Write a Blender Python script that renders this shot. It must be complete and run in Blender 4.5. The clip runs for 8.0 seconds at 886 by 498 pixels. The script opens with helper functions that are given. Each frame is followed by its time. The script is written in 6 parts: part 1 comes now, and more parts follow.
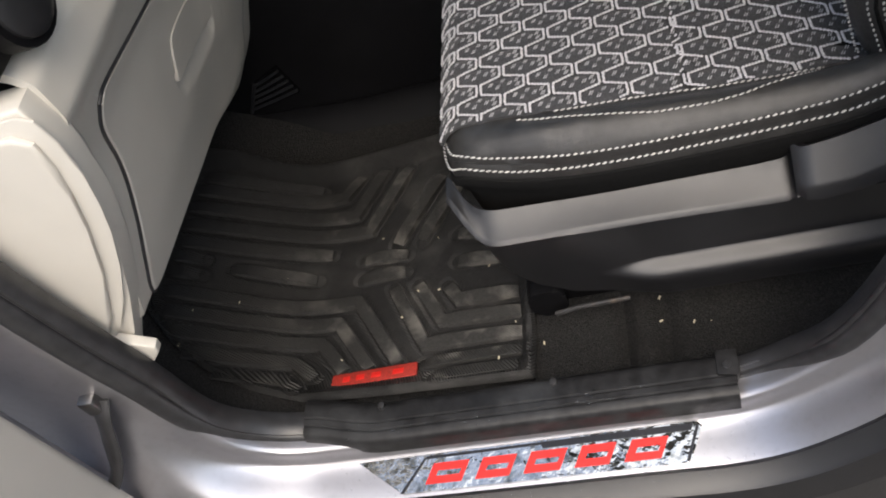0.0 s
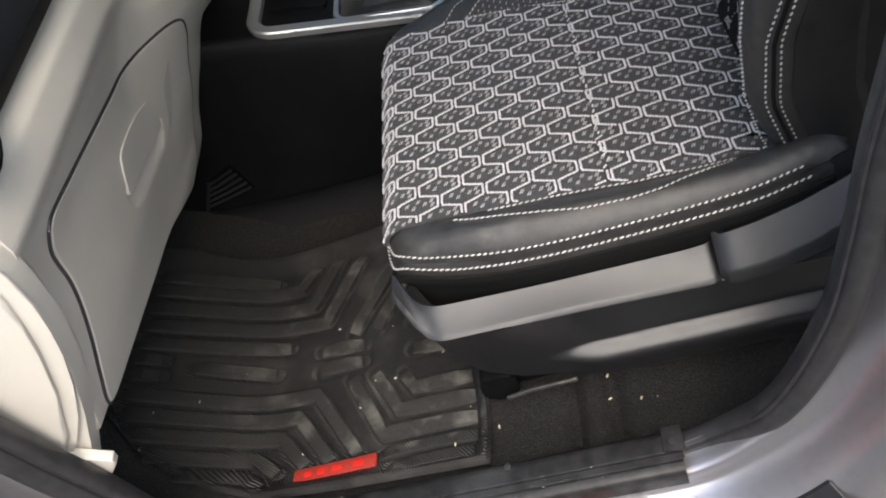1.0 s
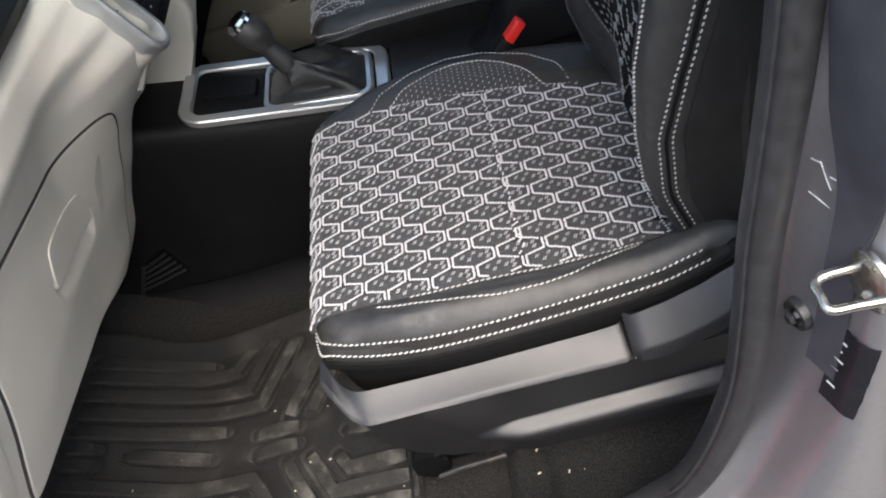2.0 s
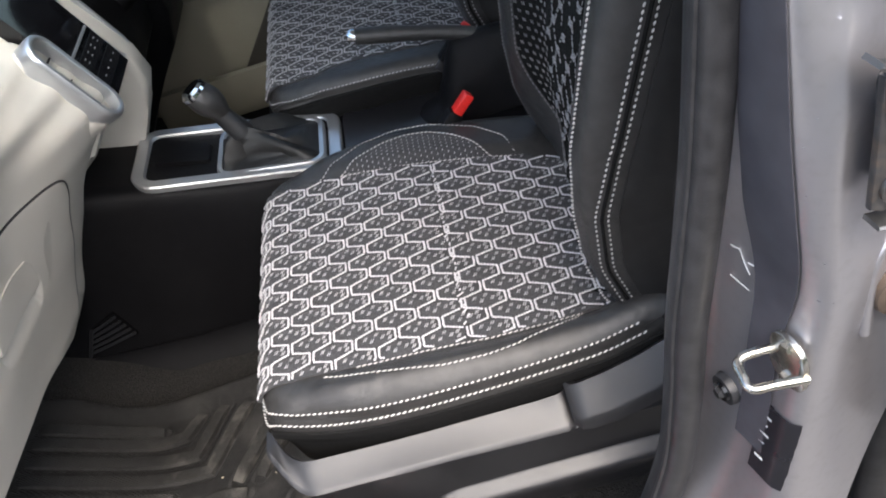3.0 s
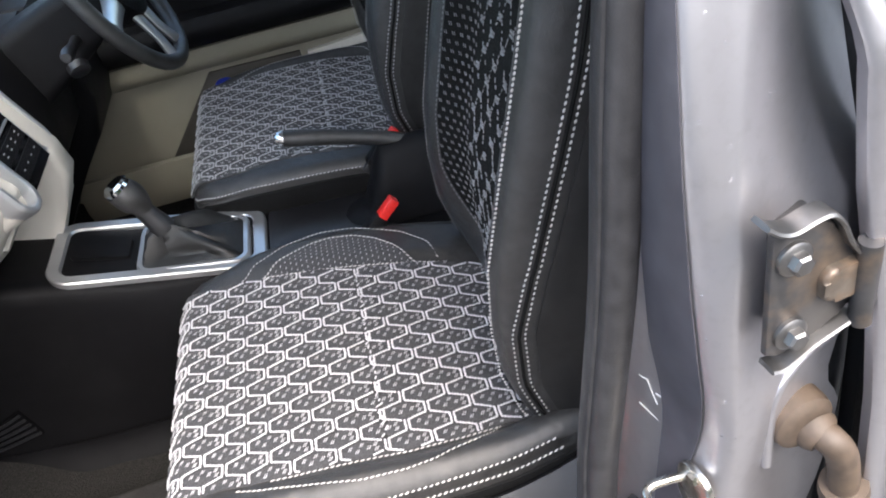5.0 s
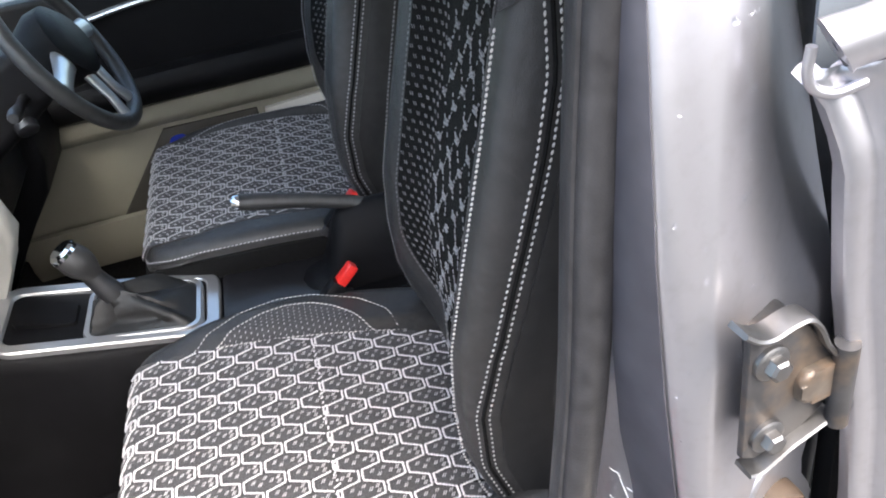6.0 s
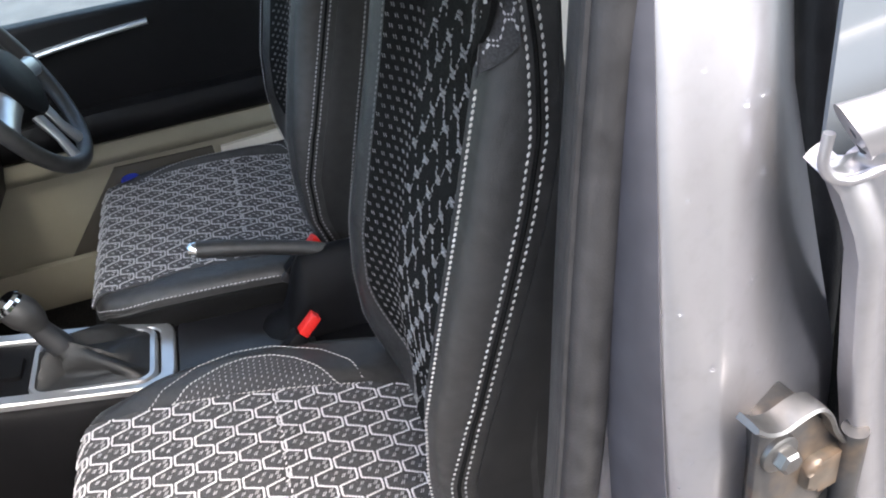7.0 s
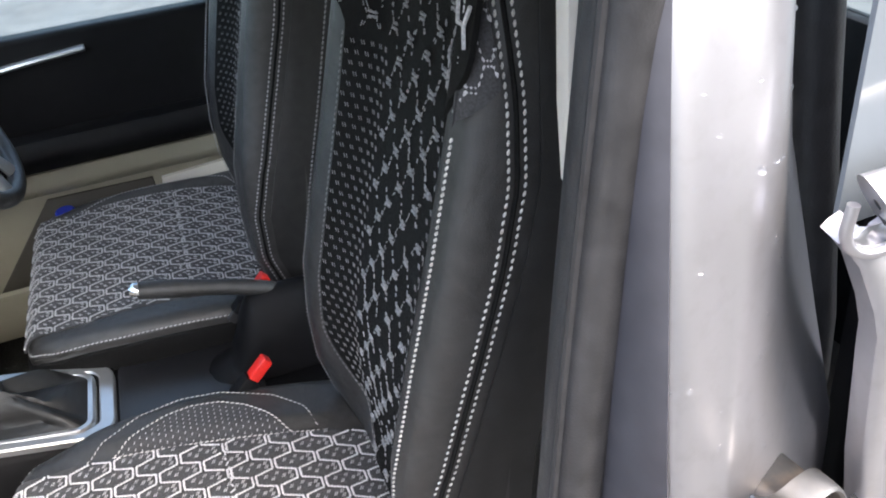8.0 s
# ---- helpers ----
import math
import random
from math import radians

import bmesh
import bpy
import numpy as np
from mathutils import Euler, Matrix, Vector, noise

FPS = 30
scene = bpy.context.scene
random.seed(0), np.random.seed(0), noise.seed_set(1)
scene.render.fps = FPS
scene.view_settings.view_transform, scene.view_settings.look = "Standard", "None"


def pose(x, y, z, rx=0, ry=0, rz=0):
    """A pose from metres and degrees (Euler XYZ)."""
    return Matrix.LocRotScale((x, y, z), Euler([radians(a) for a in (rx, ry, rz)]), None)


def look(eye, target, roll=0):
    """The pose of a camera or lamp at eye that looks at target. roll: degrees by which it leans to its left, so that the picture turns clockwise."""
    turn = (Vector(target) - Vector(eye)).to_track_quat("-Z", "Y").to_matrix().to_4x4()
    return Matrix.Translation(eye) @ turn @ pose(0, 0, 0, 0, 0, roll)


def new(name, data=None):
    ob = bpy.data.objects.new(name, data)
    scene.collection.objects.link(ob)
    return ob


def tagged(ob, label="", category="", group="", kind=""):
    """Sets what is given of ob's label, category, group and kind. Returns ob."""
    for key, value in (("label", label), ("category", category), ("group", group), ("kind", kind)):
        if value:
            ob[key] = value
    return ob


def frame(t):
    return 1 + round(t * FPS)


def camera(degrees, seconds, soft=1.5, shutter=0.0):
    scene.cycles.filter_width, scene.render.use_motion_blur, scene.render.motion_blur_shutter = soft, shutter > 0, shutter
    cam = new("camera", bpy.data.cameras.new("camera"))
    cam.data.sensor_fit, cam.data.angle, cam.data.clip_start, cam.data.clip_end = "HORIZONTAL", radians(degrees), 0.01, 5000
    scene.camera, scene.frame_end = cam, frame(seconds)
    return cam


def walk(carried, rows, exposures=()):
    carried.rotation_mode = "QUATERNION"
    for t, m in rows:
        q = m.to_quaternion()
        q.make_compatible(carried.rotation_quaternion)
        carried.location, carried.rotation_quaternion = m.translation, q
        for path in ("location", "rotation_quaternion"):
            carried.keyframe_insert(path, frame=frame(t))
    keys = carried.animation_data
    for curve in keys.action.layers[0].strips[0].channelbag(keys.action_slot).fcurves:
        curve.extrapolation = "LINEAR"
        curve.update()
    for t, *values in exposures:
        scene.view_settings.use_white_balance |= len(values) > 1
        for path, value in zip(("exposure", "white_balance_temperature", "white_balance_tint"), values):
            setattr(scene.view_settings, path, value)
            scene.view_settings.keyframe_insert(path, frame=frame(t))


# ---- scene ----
cam = camera(55.7, 8.0, 1.9)
PATH = [
    (0, (0.2222, 0.1677, 1.3756), (-0.2744, 1.3797, -0.1354), -27.70),
    (0.5, (0.2485, 0.1722, 1.4012), (-0.2103, 1.4358, -0.0798), -27.87),
    (1, (0.2768, 0.1760, 1.4219), (-0.1304, 1.4988, -0.0210), -27.06),
    (1.5, (0.3037, 0.1766, 1.4410), (-0.0317, 1.5469, 0.0234), -25.72),
    (2, (0.3294, 0.1744, 1.4604), (0.0653, 1.5884, 0.0697), -24.01),
    (3.5, (0.3637, 0.1709, 1.5011), (0.2773, 1.6838, 0.1950), -18.48),
    (4, (0.3709, 0.1730, 1.5079), (0.3297, 1.7099, 0.2281), -17.02),
    (4.5, (0.3763, 0.1774, 1.5154), (0.3856, 1.7297, 0.2539), -15.55),
    (6, (0.3865, 0.2329, 1.5388), (0.5864, 1.8434, 0.3709), -11.32),
    (6.5, (0.3819, 0.2584, 1.5448), (0.6352, 1.8725, 0.3925), -10.37),
    (7, (0.3776, 0.2859, 1.5505), (0.7042, 1.9020, 0.4171), -9.04),
    (7.5, (0.3699, 0.3105, 1.5545), (0.7801, 1.9205, 0.4400), -7.56),
    (8, (0.3659, 0.3411, 1.5538), (0.8420, 1.9374, 0.4470), -6.46),
]
walk(cam, [(t, look(eye, target, roll)) for t, eye, target, roll in PATH],
     [(0, 0.39, 6500, 7), (1, 0.78, 6450, 6.5), (2, 1.13, 6400, 7), (3.5, 1.43, 6350, 8.5), (4.5, 1.65, 6330, 8.5), (6, 2.03, 6450, 9), (8, 2.07, 6600, 8.5)])

# ---- world, light and exposure ----
world = bpy.data.worlds.new("sky")
scene.world = world
world.use_nodes = True
wn, wl = world.node_tree.nodes, world.node_tree.links
sky = wn.new("ShaderNodeTexSky")
sky.sky_type, sky.sun_disc = "NISHITA", False
sky.sun_elevation, sky.sun_rotation = radians(56), radians(158)
sky.air_density, sky.dust_density, sky.ozone_density = 1.0, 5.0, 1.0
wn["Background"].inputs["Strength"].default_value = 0.235
wl.new(sky.outputs[0], wn["Background"].inputs["Color"])
sun = new("sun", bpy.data.lights.new("sun", "SUN"))
sun.data.energy, sun.data.angle, sun.data.color = 0.75, radians(90), (1.0, 0.98, 0.96)
sun.matrix_world = look((1.6, -1.9, 4.3), (0.0, 1.0, 0.6))


# ---- materials ----
def material(name, colour, rough=0.5, metal=0.0, grain=None, stain=None, bump=None, coat=0.0, sheen=0.0, spec=0.5):
    """grain: (scale, amount); stain: (scale, colour, amount); bump: (scale, depth in metres)."""
    m = bpy.data.materials.new(name)
    m.use_nodes = True
    nt, b = m.node_tree, m.node_tree.nodes["Principled BSDF"]
    coords = nt.nodes.new("ShaderNodeTexCoord")
    out = None
    b.inputs["Base Color"].default_value = (*colour, 1)
    b.inputs["Roughness"].default_value, b.inputs["Metallic"].default_value = rough, metal
    b.inputs["Coat Weight"].default_value, b.inputs["Sheen Weight"].default_value = coat, sheen
    b.inputs["Specular IOR Level"].default_value = spec

    def noise_of(scale, detail=4):
        n = nt.nodes.new("ShaderNodeTexNoise")
        n.inputs["Scale"].default_value, n.inputs["Detail"].default_value = scale, detail
        nt.links.new(coords.outputs["Object"], n.inputs["Vector"])
        return n.outputs["Fac"]

    def mix(fac, a, c):
        n = nt.nodes.new("ShaderNodeMix")
        n.data_type = "RGBA"
        for socket, value in ((n.inputs[0], fac), (n.inputs[6], a), (n.inputs[7], c)):
            if isinstance(value, (tuple, list)):
                socket.default_value = (*value[:3], 1)
            elif isinstance(value, float):
                socket.default_value = value
            else:
                nt.links.new(value, socket)
        return n.outputs[2]

    def ramp(value, lo, hi, top=1.0):
        n = nt.nodes.new("ShaderNodeMapRange")
        n.inputs[1].default_value, n.inputs[2].default_value, n.inputs[4].default_value = lo, hi, top
        nt.links.new(value, n.inputs[0])
        return n.outputs[0]

    col = colour
    if grain:
        dark, light = [c * (1 - grain[1]) for c in colour], [min(1, c * (1 + grain[1])) for c in colour]
        col = mix(ramp(noise_of(grain[0]), 0.3, 0.7), dark, light)
    if stain:
        col = mix(ramp(noise_of(stain[0], 6), 0.5, 0.72, stain[2]), col, stain[1])
    if not isinstance(col, (tuple, list)):
        nt.links.new(col, b.inputs["Base Color"])
        r = ramp(noise_of((grain or stain)[0] * 0.23), 0.3, 0.7)
        n = nt.nodes.new("ShaderNodeMapRange")
        n.inputs[3].default_value, n.inputs[4].default_value = max(0.02, rough - 0.06), min(1, rough + 0.06)
        nt.links.new(r, n.inputs[0])
        nt.links.new(n.outputs[0], b.inputs["Roughness"])
    if bump:
        n = nt.nodes.new("ShaderNodeBump")
        n.inputs["Strength"].default_value, n.inputs["Distance"].default_value = 1.0, bump[1]
        nt.links.new(noise_of(bump[0], 3), n.inputs["Height"])
        nt.links.new(n.outputs[0], b.inputs["Normal"])
    return m


LEATHER = material("black_leatherette", (0.030, 0.0293, 0.0286), 0.38, grain=(60, 0.25), bump=(900, 0.0006), spec=0.65)
FABRIC = material("black_quilted_fabric", (0.038, 0.038, 0.041), 0.7, grain=(500, 0.5), bump=(1400, 0.0008), sheen=0.1)
BAND = material("stretch_and_shaded_fabric", (0.006, 0.006, 0.006), 0.85, grain=(900, 0.4), bump=(1500, 0.0006), spec=0.2)
THREAD = material("white_thread", (0.57, 0.567, 0.585), 0.7, grain=(420, 0.3), bump=(900, 0.001))
STITCH = material("pale_stitch", (0.55, 0.54, 0.52), 0.7, grain=(700, 0.3))
PLASTIC = material("black_grained_plastic", (0.0052, 0.0052, 0.006), 0.48, grain=(40, 0.2), bump=(1600, 0.0005), spec=0.16)
VALANCE = material("dark_grey_plastic", (0.0135, 0.0135, 0.0150), 0.34, grain=(30, 0.15), bump=(1800, 0.0003), spec=0.85)
GLOSS = material("gloss_black_plastic", (0.006, 0.006, 0.007), 0.08)
SILVER = material("satin_silver_plastic", (0.52, 0.53, 0.54), 0.33, metal=0.8, grain=(25, 0.05))
CHROME = material("chrome", (0.80, 0.80, 0.80), 0.06, metal=1.0)
# dark greenish patches paint broken reflections into the wet chrome's colour
PLATE = material("wet_patched_chrome", (0.55, 0.56, 0.55), 0.05, metal=1.0, stain=(45, (0.06, 0.07, 0.06), 0.9), bump=(40, 0.002))
CREAM = material("cream_plastic", (0.62, 0.59, 0.53), 0.46, grain=(12, 0.03), stain=(5, (0.55, 0.52, 0.46), 0.25), bump=(2200, 0.0003))
# darker than the beige trim: the pocket's shade is put in this colour
POCKET_SHADE = material("shaded_pocket_plastic", (0.060, 0.055, 0.045), 0.6, grain=(12, 0.06), bump=(1500, 0.0003))
BEIGE = material("beige_door_plastic", (0.27, 0.252, 0.195), 0.55, grain=(12, 0.04), bump=(1500, 0.0003))
CARPET = material("black_carpet", (0.024, 0.0236, 0.0232), 0.95, grain=(500, 0.7), stain=(260, (0.075, 0.072, 0.068), 0.35), bump=(350, 0.005), spec=0.1)
RUBBER = material("black_mat_rubber", (0.028, 0.0276, 0.0275), 0.58, grain=(300, 0.3), stain=(14, (0.11, 0.106, 0.10), 0.5), bump=(900, 0.0006), spec=0.4)
DUSTY = material("dusty_mat_rubber", (0.050, 0.049, 0.047), 0.58, grain=(300, 0.3), stain=(22, (0.28, 0.265, 0.24), 0.7), bump=(900, 0.0006), spec=0.4)
WET = material("wet_black_plastic", (0.016, 0.016, 0.017), 0.42, grain=(70, 0.5), stain=(9, (0.055, 0.057, 0.060), 0.8), bump=(120, 0.0006), spec=0.35)
def weave(m, scale, depth):
    """Adds a fine diagonal weave to a material's relief."""
    nt = m.node_tree
    coords = next(n for n in nt.nodes if n.bl_idname == "ShaderNodeTexCoord")
    old = next(n for n in nt.nodes if n.bl_idname == "ShaderNodeBump")
    wave = nt.nodes.new("ShaderNodeTexWave")
    wave.wave_type, wave.bands_direction = "BANDS", "DIAGONAL"
    wave.inputs["Scale"].default_value, wave.inputs["Distortion"].default_value = scale, 0.3
    nt.links.new(coords.outputs["Object"], wave.inputs["Vector"])
    b = nt.nodes.new("ShaderNodeBump")
    b.inputs["Strength"].default_value, b.inputs["Distance"].default_value = 1.0, depth
    nt.links.new(wave.outputs["Fac"], b.inputs["Height"])
    nt.links.new(old.outputs[0], b.inputs["Normal"])
    nt.links.new(b.outputs[0], nt.nodes["Principled BSDF"].inputs["Normal"])


def creases(m, scale, depth):
    """Adds soft wide creases to a material's relief."""
    nt = m.node_tree
    coords = next(n for n in nt.nodes if n.bl_idname == "ShaderNodeTexCoord")
    old = next(n for n in nt.nodes if n.bl_idname == "ShaderNodeBump")
    n = nt.nodes.new("ShaderNodeTexNoise")
    n.inputs["Scale"].default_value, n.inputs["Detail"].default_value, n.inputs["Distortion"].default_value = scale, 2, 1.2
    nt.links.new(coords.outputs["Object"], n.inputs["Vector"])
    b = nt.nodes.new("ShaderNodeBump")
    b.inputs["Strength"].default_value, b.inputs["Distance"].default_value = 1.0, depth
    nt.links.new(n.outputs["Fac"], b.inputs["Height"])
    nt.links.new(old.outputs[0], b.inputs["Normal"])
    nt.links.new(b.outputs[0], nt.nodes["Principled BSDF"].inputs["Normal"])


def dust_and_shade(m, shade_colour, x0, x1):
    """Fades dust to dark rubber forward of x0, footwell shade put in the colour."""
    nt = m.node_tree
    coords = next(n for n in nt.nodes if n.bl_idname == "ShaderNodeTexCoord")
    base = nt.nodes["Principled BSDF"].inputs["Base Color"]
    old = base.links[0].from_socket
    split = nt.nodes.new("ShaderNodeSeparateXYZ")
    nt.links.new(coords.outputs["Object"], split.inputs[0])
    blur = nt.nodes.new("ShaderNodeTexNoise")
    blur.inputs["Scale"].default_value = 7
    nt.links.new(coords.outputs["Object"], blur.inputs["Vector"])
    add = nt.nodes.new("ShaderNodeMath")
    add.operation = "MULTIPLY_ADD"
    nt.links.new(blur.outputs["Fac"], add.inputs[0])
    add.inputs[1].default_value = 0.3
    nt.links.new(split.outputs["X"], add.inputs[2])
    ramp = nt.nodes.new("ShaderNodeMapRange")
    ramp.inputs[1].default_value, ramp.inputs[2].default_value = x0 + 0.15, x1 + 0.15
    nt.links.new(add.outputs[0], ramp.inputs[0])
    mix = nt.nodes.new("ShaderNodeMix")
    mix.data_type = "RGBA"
    mix.inputs[6].default_value = (*shade_colour, 1)
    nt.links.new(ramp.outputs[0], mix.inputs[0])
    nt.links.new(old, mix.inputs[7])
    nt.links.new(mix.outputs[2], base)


creases(LEATHER, 14, 0.003)
# forward part darkened for the footwell's shade, dust kept to the rear
dust_and_shade(RUBBER, (0.013, 0.0128, 0.0125), -0.42, -0.18)
dust_and_shade(DUSTY, (0.016, 0.0157, 0.0152), -0.42, -0.20)
weave(RUBBER, 140, 0.002)
weave(DUSTY, 140, 0.002)
SEAL = material("black_rubber_seal", (0.027, 0.027, 0.029), 0.38, grain=(60, 0.3), bump=(500, 0.0003), spec=0.6)
RED = material("red_plastic", (0.70, 0.025, 0.02), 0.35, grain=(200, 0.08))
LABEL = material("faded_red_rubber", (0.36, 0.035, 0.025), 0.5, grain=(300, 0.3))
PAINT = material("silver_grey_paint", (0.52, 0.515, 0.545), 0.38, metal=0.9, grain=(3, 0.04), stain=(90, (0.36, 0.355, 0.36), 0.2), coat=0.3)
ZINC = material("zinc_plated_steel", (0.66, 0.64, 0.58), 0.26, metal=1.0, grain=(80, 0.2), stain=(50, (0.38, 0.30, 0.18), 0.4))
TAN = material("dirty_tan_rubber", (0.075, 0.055, 0.040), 0.6, grain=(60, 0.3), stain=(40, (0.10, 0.07, 0.045), 0.6))
BLUE = material("blue_cap", (0.01, 0.03, 0.35), 0.4, grain=(50, 0.1))
GROUND = material("wet_concrete", (0.085, 0.084, 0.082), 0.5, grain=(6, 0.25), stain=(2, (0.05, 0.05, 0.05), 0.5), bump=(60, 0.004))
LEAF = material("leaves", (0.06, 0.10, 0.03), 0.6, grain=(3, 0.5))
STICKER = material("black_sticker", (0.012, 0.012, 0.016), 0.3, grain=(40, 0.1))
STRAW = material("pale_straw", (0.55, 0.50, 0.36), 0.7, grain=(400, 0.3))
WHITE = material("white_print", (0.7, 0.7, 0.7), 0.5, grain=(90, 0.1))
HEADLINER = material("grey_headliner", (0.58, 0.56, 0.52), 0.9, grain=(300, 0.15))
BOTTLE = material("clear_bottle", (0.75, 0.78, 0.8), 0.1, grain=(20, 0.05))
TINT = material("grey_tinted_glass", (0.15, 0.17, 0.19), 0.12, spec=0.6)
SLATE = material("dark_slate", (0.060, 0.059, 0.069), 0.4, grain=(40, 0.15))
STEEL = material("worn_grey_steel", (0.055, 0.054, 0.055), 0.42, metal=0.4, grain=(40, 0.3), stain=(30, (0.24, 0.17, 0.11), 0.5))
FOLD = material("grey_folded_steel", (0.24, 0.237, 0.235), 0.42, metal=1.0, grain=(60, 0.15), stain=(40, (0.25, 0.20, 0.15), 0.3))
RUST = material("rusty_steel", (0.13, 0.11, 0.09), 0.45, metal=0.5, grain=(60, 0.4), stain=(50, (0.24, 0.15, 0.09), 0.6))
TICK = material("pale_tick_thread", (0.48, 0.48, 0.49), 0.8, grain=(500, 0.3))
# darker copy of the leatherette: the backrest sides' shade is put in its colour
SIDE = material("shaded_side_leather", (0.016, 0.0157, 0.0154), 0.44, grain=(60, 0.25), bump=(900, 0.0005))
# white thread dimmed: the backrest's shade and softness are put in the colour
TWINE = material("dimmed_white_thread", (0.27, 0.27, 0.275), 0.8, grain=(420, 0.4))
BOOT = material("black_boot_leather", (0.013, 0.013, 0.013), 0.42, grain=(80, 0.3), bump=(500, 0.0008))
# tick thread dimmed in the same way, shade put in its colour
SPECK = material("dimmed_tick_thread", (0.19, 0.187, 0.19), 0.8, grain=(420, 0.4))
# white thread dimmed for the driver's seat, its far, dim look put in colour
CORD = material("dimmed_grey_cord", (0.40, 0.40, 0.41), 0.8, grain=(420, 0.35))
GLASS = bpy.data.materials.new("tinted_glass")
GLASS.use_nodes = True
_b = GLASS.node_tree.nodes["Principled BSDF"]
_b.inputs["Transmission Weight"].default_value, _b.inputs["Roughness"].default_value = 1.0, 0.0
_b.inputs["Base Color"].default_value, _b.inputs["IOR"].default_value = (0.80, 0.88, 0.86, 1), 1.1

WATER = bpy.data.materials.new("clear_water")
WATER.use_nodes = True
_b = WATER.node_tree.nodes["Principled BSDF"]
_b.inputs["Transmission Weight"].default_value, _b.inputs["Roughness"].default_value = 1.0, 0.02
_b.inputs["Base Color"].default_value, _b.inputs["IOR"].default_value = (0.97, 0.98, 1.0, 1), 1.33


# ---- builders ----
def part(name, bm, mat, parent=None, label="", sharp=38):
    me = bpy.data.meshes.new(name)
    bmesh.ops.recalc_face_normals(bm, faces=bm.faces)
    bm.to_mesh(me)
    bm.free()
    me.materials.append(mat)
    me.polygons.foreach_set("use_smooth", [True] * len(me.polygons))
    me.set_sharp_from_angle(angle=radians(sharp))
    ob = new(name, me)
    if parent:
        ob.parent = parent
        ob.matrix_parent_inverse = parent.matrix_world.inverted() if parent.data is None else Matrix()
        if parent.data is None:
            ob.matrix_parent_inverse = Matrix.Translation(-parent.location)
    if label:
        ob["label"] = label
    return ob


def thing(name, at, label, category, group="", kind=""):
    ob = new(name)
    ob.location, ob.empty_display_size = at, 0.05
    return tagged(ob, label, category, group, kind)


def lerp_table(table, v):
    """Value at v of a table of (key, value), with soft interpolation."""
    return float(np.interp(v, [a for a, _ in table], [b for _, b in table]))


def soft_table(table, v):
    """Value at v of a table of (key, value), along a smooth curve that never overshoots."""
    x, y = [a for a, _ in table], [b for _, b in table]
    if v <= x[0] or v >= x[-1]:
        return y[0] if v <= x[0] else y[-1]
    i = max(k for k in range(len(x) - 1) if x[k] <= v)
    slope = [(y[k + 1] - y[k]) / (x[k + 1] - x[k]) for k in range(len(x) - 1)]

    def tangent(k):
        if k == 0 or k == len(x) - 1:
            return slope[min(k, len(slope) - 1)]
        a, b = slope[k - 1], slope[k]
        return 0.0 if a * b <= 0 else 2 * a * b / (a + b)

    h = x[i + 1] - x[i]
    t = (v - x[i]) / h
    return ((2 * t ** 3 - 3 * t ** 2 + 1) * y[i] + (t ** 3 - 2 * t ** 2 + t) * h * tangent(i) + (3 * t ** 2 - 2 * t ** 3) * y[i + 1] + (t ** 3 - t ** 2) * h * tangent(i + 1))


def smooth(a, b, v):
    t = min(1.0, max(0.0, (v - a) / (b - a)))
    return t * t * (3 - 2 * t)


def loft(bm, rings, closed=True, caps=True):
    rows = [[bm.verts.new(p) for p in ring] for ring in rings]
    n = len(rows[0])
    for a, b in zip(rows, rows[1:]):
        for i in range(n if closed else n - 1):
            j = (i + 1) % n
            bm.faces.new((a[i], a[j], b[j], b[i]))
    if caps and closed:
        bm.faces.new(rows[0][::-1])
        bm.faces.new(rows[-1])
    return rows


def spline(pts, n):
    """n points evenly along a smooth curve through pts."""
    p = [Vector(q) for q in pts]
    p = [p[0] * 2 - p[1]] + p + [p[-1] * 2 - p[-2]]
    out = []
    for a, b, c, d in zip(p, p[1:], p[2:], p[3:]):
        for k in range(16):
            t = k / 16
            out.append(0.5 * (2 * b + (c - a) * t + (2 * a - 5 * b + 4 * c - d) * t * t + (3 * b - a - 3 * c + d) * t ** 3))
    out.append(p[-2])
    lengths = np.concatenate([[0], np.cumsum([(b - a).length for a, b in zip(out, out[1:])])])
    res = []
    for s in np.linspace(0, lengths[-1], n):
        i = min(int(np.searchsorted(lengths, s, "right")) - 1, len(out) - 2)
        f = (s - lengths[i]) / max(1e-9, lengths[i + 1] - lengths[i])
        res.append(out[i].lerp(out[i + 1], f))
    return res


def frames_along(pts, up):
    res = []
    for i, p in enumerate(pts):
        t = (pts[min(i + 1, len(pts) - 1)] - pts[max(i - 1, 0)]).normalized()
        side = t.cross(Vector(up))
        side = side.normalized() if side.length > 1e-6 else Vector((1, 0, 0))
        res.append((p, side, side.cross(t).normalized()))
    return res


def tube(bm, pts, r, n=10, up=(0, 0, 1), flat=1.0, caps=True, closed=False):
    pts = [Vector(p) for p in pts]
    rings = []
    radii = r if isinstance(r, (list, tuple)) else [r] * len(pts)
    for (p, a, b), q in zip(frames_along(pts, up), radii):
        rings.append([p + a * math.cos(2 * math.pi * k / n) * q + b * math.sin(2 * math.pi * k / n) * q * flat for k in range(n)])
    if closed:
        rings[0] = rings[-1] = [(u + v) / 2 for u, v in zip(rings[0], rings[-1])]
    loft(bm, rings, True, caps and not closed)


